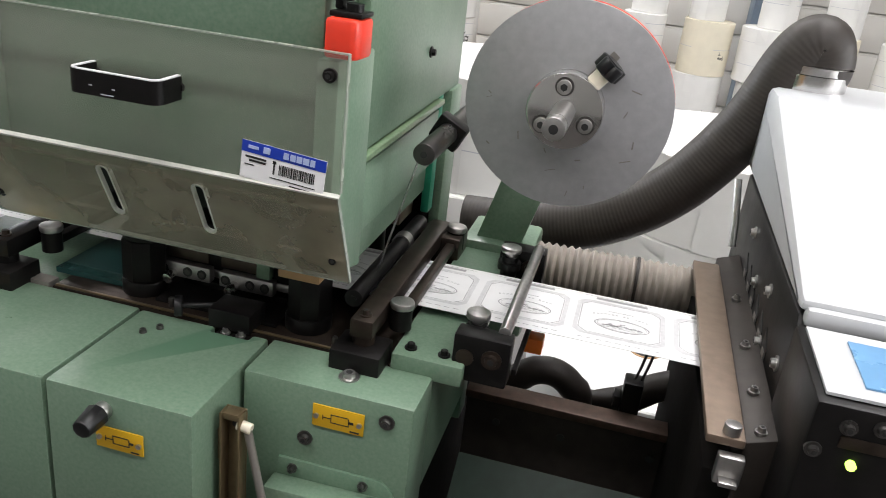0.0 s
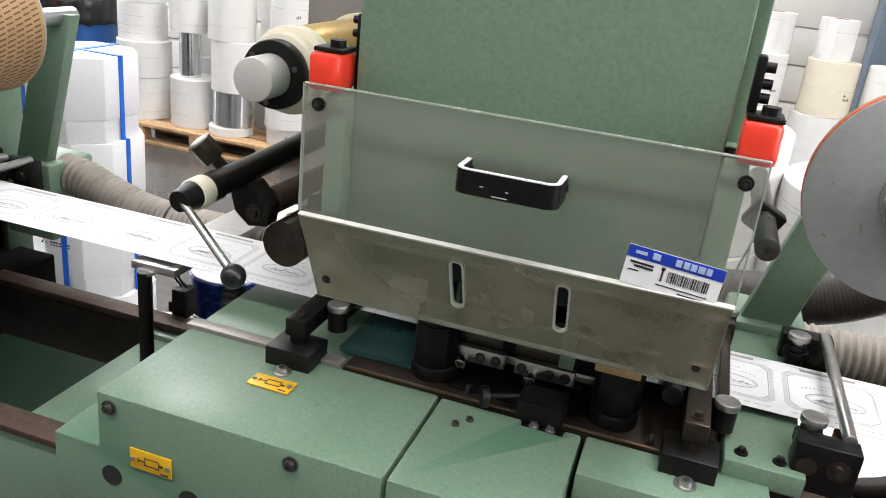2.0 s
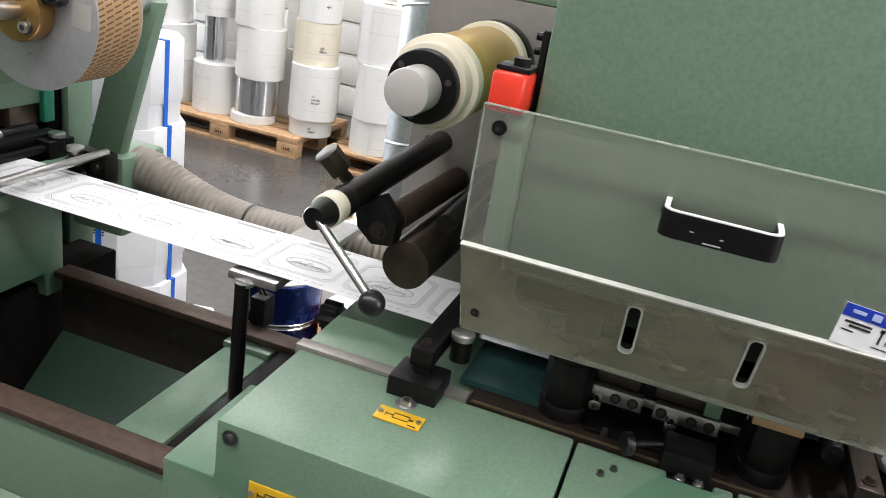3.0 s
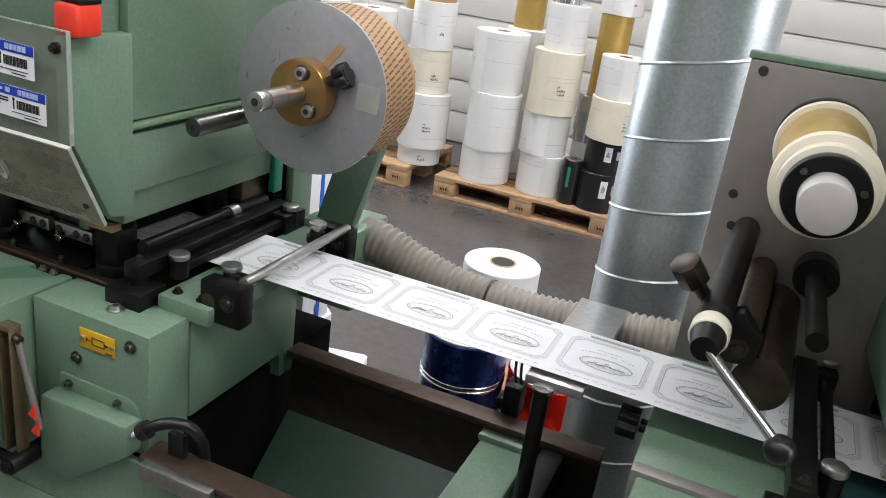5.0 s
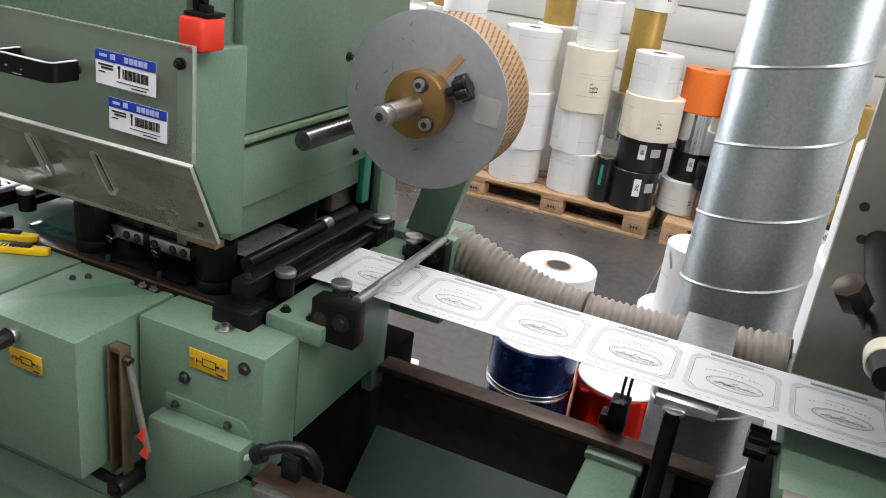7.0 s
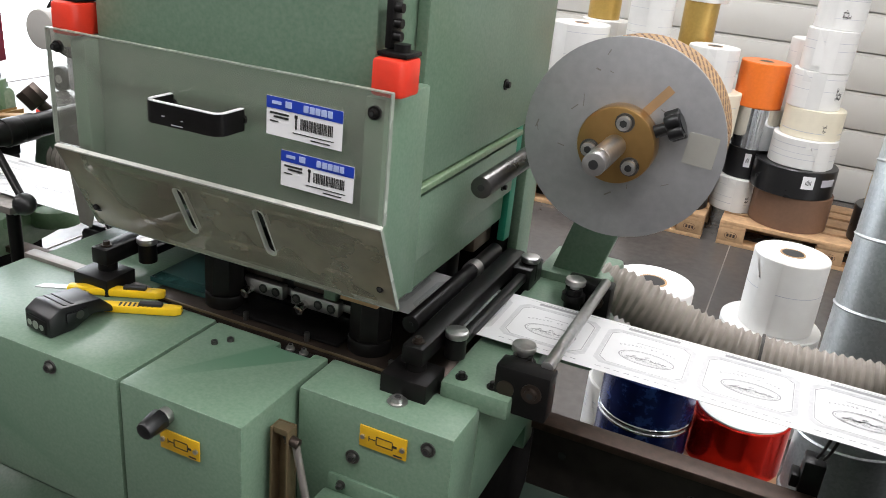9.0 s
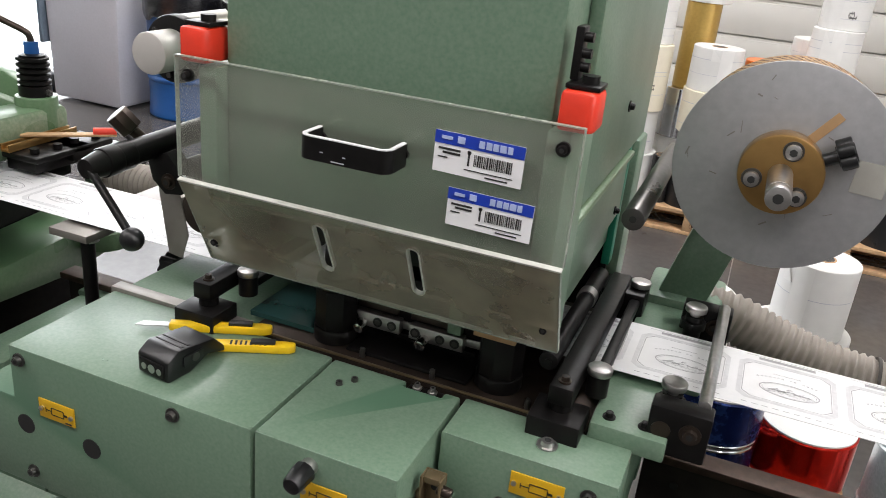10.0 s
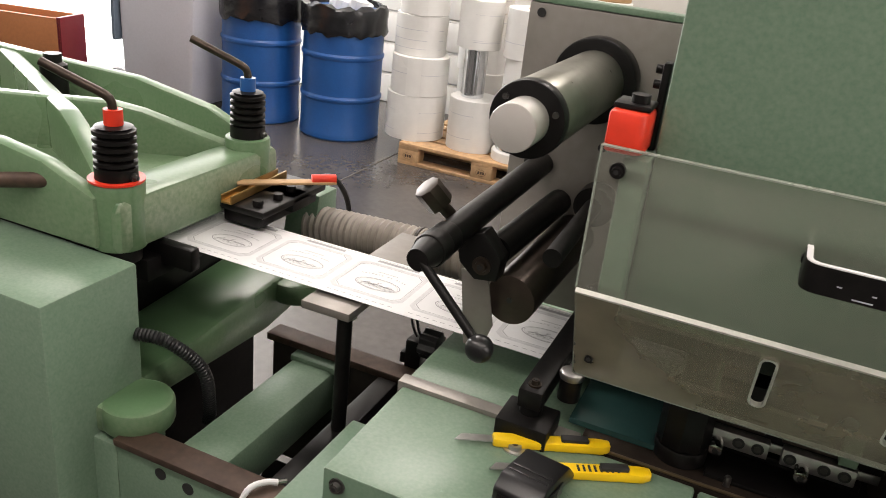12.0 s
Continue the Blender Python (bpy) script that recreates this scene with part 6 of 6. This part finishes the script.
prism(bm, [(0.79, 1.165), (0.79, 1.235), (0.80, 1.245), (1.14, 1.245), (1.15, 1.235), (1.15, 1.165)], 'x', -0.04, 0.035, 0.01)
part("cross_head", bm, GREEN_PALE, c, "pale green cast cross head with diagonal ribs")


def rib(a, b, profile, half):
    """An upright rib from a to b in plan; profile: (share of the way, height)."""
    a, b = Vector((*a, 0)), Vector((*b, 0))
    d = b - a
    bm = B()
    prism(bm, [(u * d.length, z) for u, z in profile], 'y', -half, half, 0.007)
    bmesh.ops.transform(bm, matrix=Matrix.Translation(a) @ Matrix.Rotation(math.atan2(d.y, d.x), 4, 'Z'), verts=bm.verts)
    part("rib", bm, GREEN_PALE, c)


slope = [(0, 1.2), (0, 1.245), (0.22, 1.292), (0.3, 1.302), (1, 1.306), (1, 1.2)]
rib((-0.02, 0.83), (-0.60, 1.15), slope, 0.016)
rib((-0.02, 1.10), (-0.60, 0.80), slope, 0.016)
rib((0.0, 0.792), (-0.9, 0.785), [(0, 1.17), (0, 1.245), (0.1, 1.278), (0.2, 1.29), (1, 1.294), (1, 1.17)], 0.014)
rib((0.0, 1.15), (-0.9, 1.155), [(0, 1.17), (0, 1.245), (0.12, 1.285), (0.3, 1.308), (1, 1.312), (1, 1.17)], 0.014)
K = 0.84
for y, mat in ((0.822, RED), (1.11, BLUE)):
    bm = B()
    cyl(bm, (0, y, 1.165), (0, y, 1.262), 0.037, seg=40, bevel=0.004)
    bo = part("boss", bm, GREEN_PALE, c)
    bm = B()
    if mat is RED:
        cyl(bm, (0, y, 1.2615), (0, y, 1.2645), 0.0375, seg=40)
        part("red_ring", bm, RED, bo)
        bm = B()
    lathe(bm, [(.034 * K, 1.262), (.034 * K, 1.281)] + [(rr * K, 1.282 + k * .0105 + dz) for k in range(5) for rr, dz in ((.027, 0), (.034, .0025), (.034, .0075), (.027, .010))] + [(.03 * K, 1.336), (.02 * K, 1.338)], 36,
          Matrix.Translation((0, y, 0)))
    sp = part("spring_post", bm, BLACK, c, "black ribbed bellows post")
    bm = B()
    cyl(bm, (0, y, 1.337), (0, y, 1.359), 0.0125, seg=24)
    part("cap", bm, RED if mat is RED else DRUM_BLUE, sp)
    bm = B()
    tube(bm, [(0, y, 1.355), (-0.002, y, 1.368), (-0.009, y - 0.004, 1.377), (-0.04, y - 0.018, 1.392), (-0.085, y - 0.035, 1.412)], 0.0062, 14)
    part("crank", bm, OILED, sp)
    screw(sp, (0.029, y + 0.002, 1.27), 0.004, 'x')
    bm = B()
    cyl(bm, (0, y, 1.162), (0, y, 1.1445), 0.029, seg=32, bevel=0.002)
    part("boss_foot", bm, BLACK, bo)
for x, y in ((-0.42, 1.1), (-0.42, 0.84)):
    bm = B()
    lathe(bm, [(.024, 1.22), (.024, 1.31), (.016, 1.315), (.016, 1.33)], 24, Matrix.Translation((x, y, 0)))
    part("rear_post", bm, BLACK, c)
bm = B()
cyl(bm, (-0.25, 0.70, 1.235), (-0.08, 0.79, 1.25), 0.011, seg=20)
part("pin", bm, RUST, c)
# lower casting below the web
bm = B()
prism(bm, [(0.74, 0.915), (0.74, 0.957), (0.84, 0.967), (1.14, 0.99), (1.25, 1.0), (1.25, 0.92), (1.12, 0.9)], 'x', -0.10, 0.04, 0.012)
part("lower_casting", bm, GREEN_PALE, c)
for x, y, z, r in ((0.09, 0.748, 0.965, 0.05), (0.05, 1.20, 0.965, 0.055)):
    bm = B()
    cyl(bm, (x, y, z - 0.02), (x, y, z + 0.02), r, seg=32, bevel=0.008)
    box(bm, 0.0, x, y - r * 0.9, y + r * 0.9, z - 0.021, z + 0.0185, 0.006)
    part("foot_boss", bm, GREEN_PALE, c)
bm = B()
cyl(bm, (-0.02, 1.12, 1.07), (-0.02, 1.12, 1.105), 0.03, seg=28, bevel=0.004)
part("column_foot", bm, OILED, c)
bm = B()
box(bm, -0.12, 0.03, 0.84, 1.15, 1.105, 1.14, 0.004)
part("die_table", bm, BLACK, c)
# black filler added to darken the gap above the lower casting
bm = B()
box(bm, -0.85, -0.10, 0.80, 1.25, 0.88, 1.1, 0.004)
part("die_shade_block", bm, BLACK, c)
bm = B()
tube(bm, [(0.06, 0.78, 1.06), (0.10, 0.80, 1.05), (0.135, 0.83, 1.0), (0.13, 0.85, 0.92), (0.11, 0.87, 0.88)], 0.0085, 12, 0.0015, 0.005, 0.001)
part("cable", bm, BLACK_PLASTIC, c)
for nm, a in (("guide_block", (0.037, 0.105, 1.0, 1.165, 1.155, 1.178)), ("guide_arm", (0.0, 0.12, 1.07, 1.12, 1.165, 1.19)), ("inlet_guide", (-0.03, 0.085, 0.868, 0.888, 1.125, 1.16)),
              ("guide_plate", (0.037, 0.12, 0.99, 1.17, 1.178, 1.19))):
    bm = B()
    box(bm, *a, 0.004)
    part(nm, bm, BLACK, c)
for k in range(4):
    bm = B()
    cyl(bm, (0.095 + 0.006 * (k % 2), 1.01 + k * .045, 1.188), (0.095 + 0.006 * (k % 2), 1.01 + k * .045, 1.2), .008, seg=12)
    part("guide_screw", bm, BLACK, c)
bm = B()
tube(bm, [(0.09, 1.15, 1.186), (0.11, 1.19, 1.196), (0.125, 1.22, 1.165), (0.125, 1.25, 1.1), (0.12, 1.27, 1.0)], 0.005, 10)
part("guide_cable", bm, BLACK_PLASTIC, c)
bm = B()
prism(bm, [(1.175, 1.07), (1.25, 1.07), (1.25, 1.155), (1.19, 1.155)], 'x', 0.03, 0.095, 0.004)
part("hose_mount", bm, GREEN, c)
bm = B()
box(bm, -0.9, -0.03, 0.79, 0.80, 1.165, 1.19, 0.002)
part("bright_edge", bm, CARD, c)
for nm, x, y, mat, lab in (("offcut_channel", -2.649, 1.045, BRASS, "bronze metal channel lying across the guide"), ("marking_tool", -2.622, 1.078, TAN, "thin tool with a red tip lying on the guide")):
    t = thing(nm, lab, "tool", x, y, 1.1905 if mat is BRASS else 1.205, "", 93 if mat is BRASS else 42)
    bm = B()
    box(bm, -0.06, 0.10, -0.010, 0.010, 0, 0.004, 0.001)
    if mat is BRASS:
        box(bm, -0.06, 0.10, -0.010, -0.007, 0.003, 0.014, 0.0005), box(bm, -0.06, 0.10, 0.007, 0.010, 0.003, 0.014, 0.0005)
    part("strip", bm, mat, t)
    if mat is TAN:
        bm = B()
        cyl(bm, (0.06, 0, 0.007), (0.1, 0, 0.007), 0.008, seg=14)
        part("tip", bm, RED, t)
# crate beyond the die cutter
t = thing("crate", "orange-brown crate with a dark red end, beyond the die cutter", "crate", -5.76, 3.0, -0.04, "", 13)
for k, a in enumerate(((-.5, .5, -.1, -.08), (-.5, .5, .08, .1), (-.5, -.48, -.08, .08))):
    bm = B()
    box(bm, *a, 0.7, 0.96, 0.003)
    w = part("side_board", bm, BROWN_TOTE, t)
    if k == 0:
        bm = B()
        box(bm, -.02, .14, -.1015, -.1, 0.86, 0.895, 0.0)
        part("hand_hole", bm, CREAM, w)
bm = B()
box(bm, .48, .503, -.1, .1, 0.69, 0.965, 0.003)
part("end_board", bm, RED_DARK, t, "dark red end board")
bm = B()
box(bm, -.48, .48, -.08, .08, 0.68, 0.7, 0.003)
part("bottom", bm, BROWN_TOTE, t)
bm = B()
box(bm, -.45, .2, -.07, .07, 0.04, 0.68, 0.01)
part("stand", bm, BLACK, t)

# ---- loose things on the cover ----
for k, (dx, dy, rz) in enumerate(((-0.17, 0.799, 26), (-0.12, 0.775, 27))):
    kn = thing("utility_knife", "yellow snap-off utility knife lying on the green cover", "knife", BX + dx, dy, 1.1185, "knives", rz)
    bm = B()
    prism(bm, [(-0.13, -0.007), (-0.115, -0.0085), (-0.01, -0.0095), (0.0, -0.005), (0.0, 0.006), (-0.012, 0.0085), (-0.13, 0.0075)], 'z', 0.0, 0.0105, 0.0025)
    part("grip", bm, KNIFE, kn)
    bm = B()
    prism(bm, [(-0.172, -0.005), (-0.13, -0.005), (-0.13, 0.006), (-0.164, 0.006)], 'z', 0.005, 0.0062)
    part("blade", bm, STEEL, kn)
    bm = B()
    box(bm, -0.055, -0.025, -0.005, 0.005, 0.0095, 0.0145, 0.001)
    if k:
        for i in range(8):
            box(bm, -0.08 + i * .006, -0.0775 + i * .006, -0.0065, 0.0035, 0.0104, 0.011)
    part("slider", bm, INK, kn)
m = thing("black_bracket", "black moulded angle bracket with sockets", "bracket", BX - 0.25, 0.656, 1.1185, "", -8)
bm = B()
prism(bm, [(-0.012, 0), (-0.012, 0.026), (0.004, 0.036), (0.06, 0.030), (0.078, 0.012), (0.078, 0.004), (0.05, 0.012), (0.022, 0.0)], 'x', 0.0, 0.05, 0.003)
bo = part("body", bm, BLACK_PLASTIC, m)
bm = B()
box(bm, 0.006, 0.044, -0.0145, -0.012, 0.004, 0.022, 0.001)
part("socket_plate", bm, BLACK, bo)
bm = B()
box(bm, 0.0505, 0.0525, 0.01, 0.04, 0.012, 0.026, 0.0008), box(bm, 0.004, 0.046, 0.012, 0.016, 0.0335, 0.036, 0.0008), box(bm, 0.004, 0.046, 0.022, 0.026, 0.0325, 0.035, 0.0008)
part("rib", bm, BLACK_PLASTIC, bo)
bm = B()
cyl(bm, (0.0525, 0.028, 0.02), (0.0535, 0.028, 0.02), 0.0055, seg=18)
part("screw_socket", bm, GUNMETAL, bo)
bm = B()
for x, r in ((0.014, 0.004), (0.026, 0.0055), (0.038, 0.004)):
    cyl(bm, (x, -0.0148, 0.013), (x, -0.0153, 0.013), r, seg=16)
part("sockets", bm, STEEL, bo)


# ---- what moves ----
STROKE = 1.02
STEPS = [0.5 + STROKE * k for k in range(12) if 0.5 + STROKE * k < 12]


def motions():
    rows, x = [(0.0, pose(0, 0, WEB_Z))], 0.0
    for s in STEPS:
        rows.append((s - 0.1, pose(x, 0, WEB_Z)))
        x -= LABEL
        rows.append((s + 0.16, pose(x, 0, WEB_Z)))
    rows.append((12.0, pose(x, 0, WEB_Z)))
    walk(web, [r for i, r in enumerate(rows) if i == 0 or r[0] > rows[i - 1][0]])
    up, down = pose(0, 0, 0.036), pose(0, 0, 0.0)
    for h in (head_a, head_b):
        rows = [(0.0, down)]
        for s in STEPS:
            rows += [(s - 0.36, down), (s - 0.2, up), (s + 0.12, up), (s + 0.26, down)]
        rows = [r for r in rows if r[0] < 12.0] + [(12.0, down)]
        walk(h, rows)


motions()
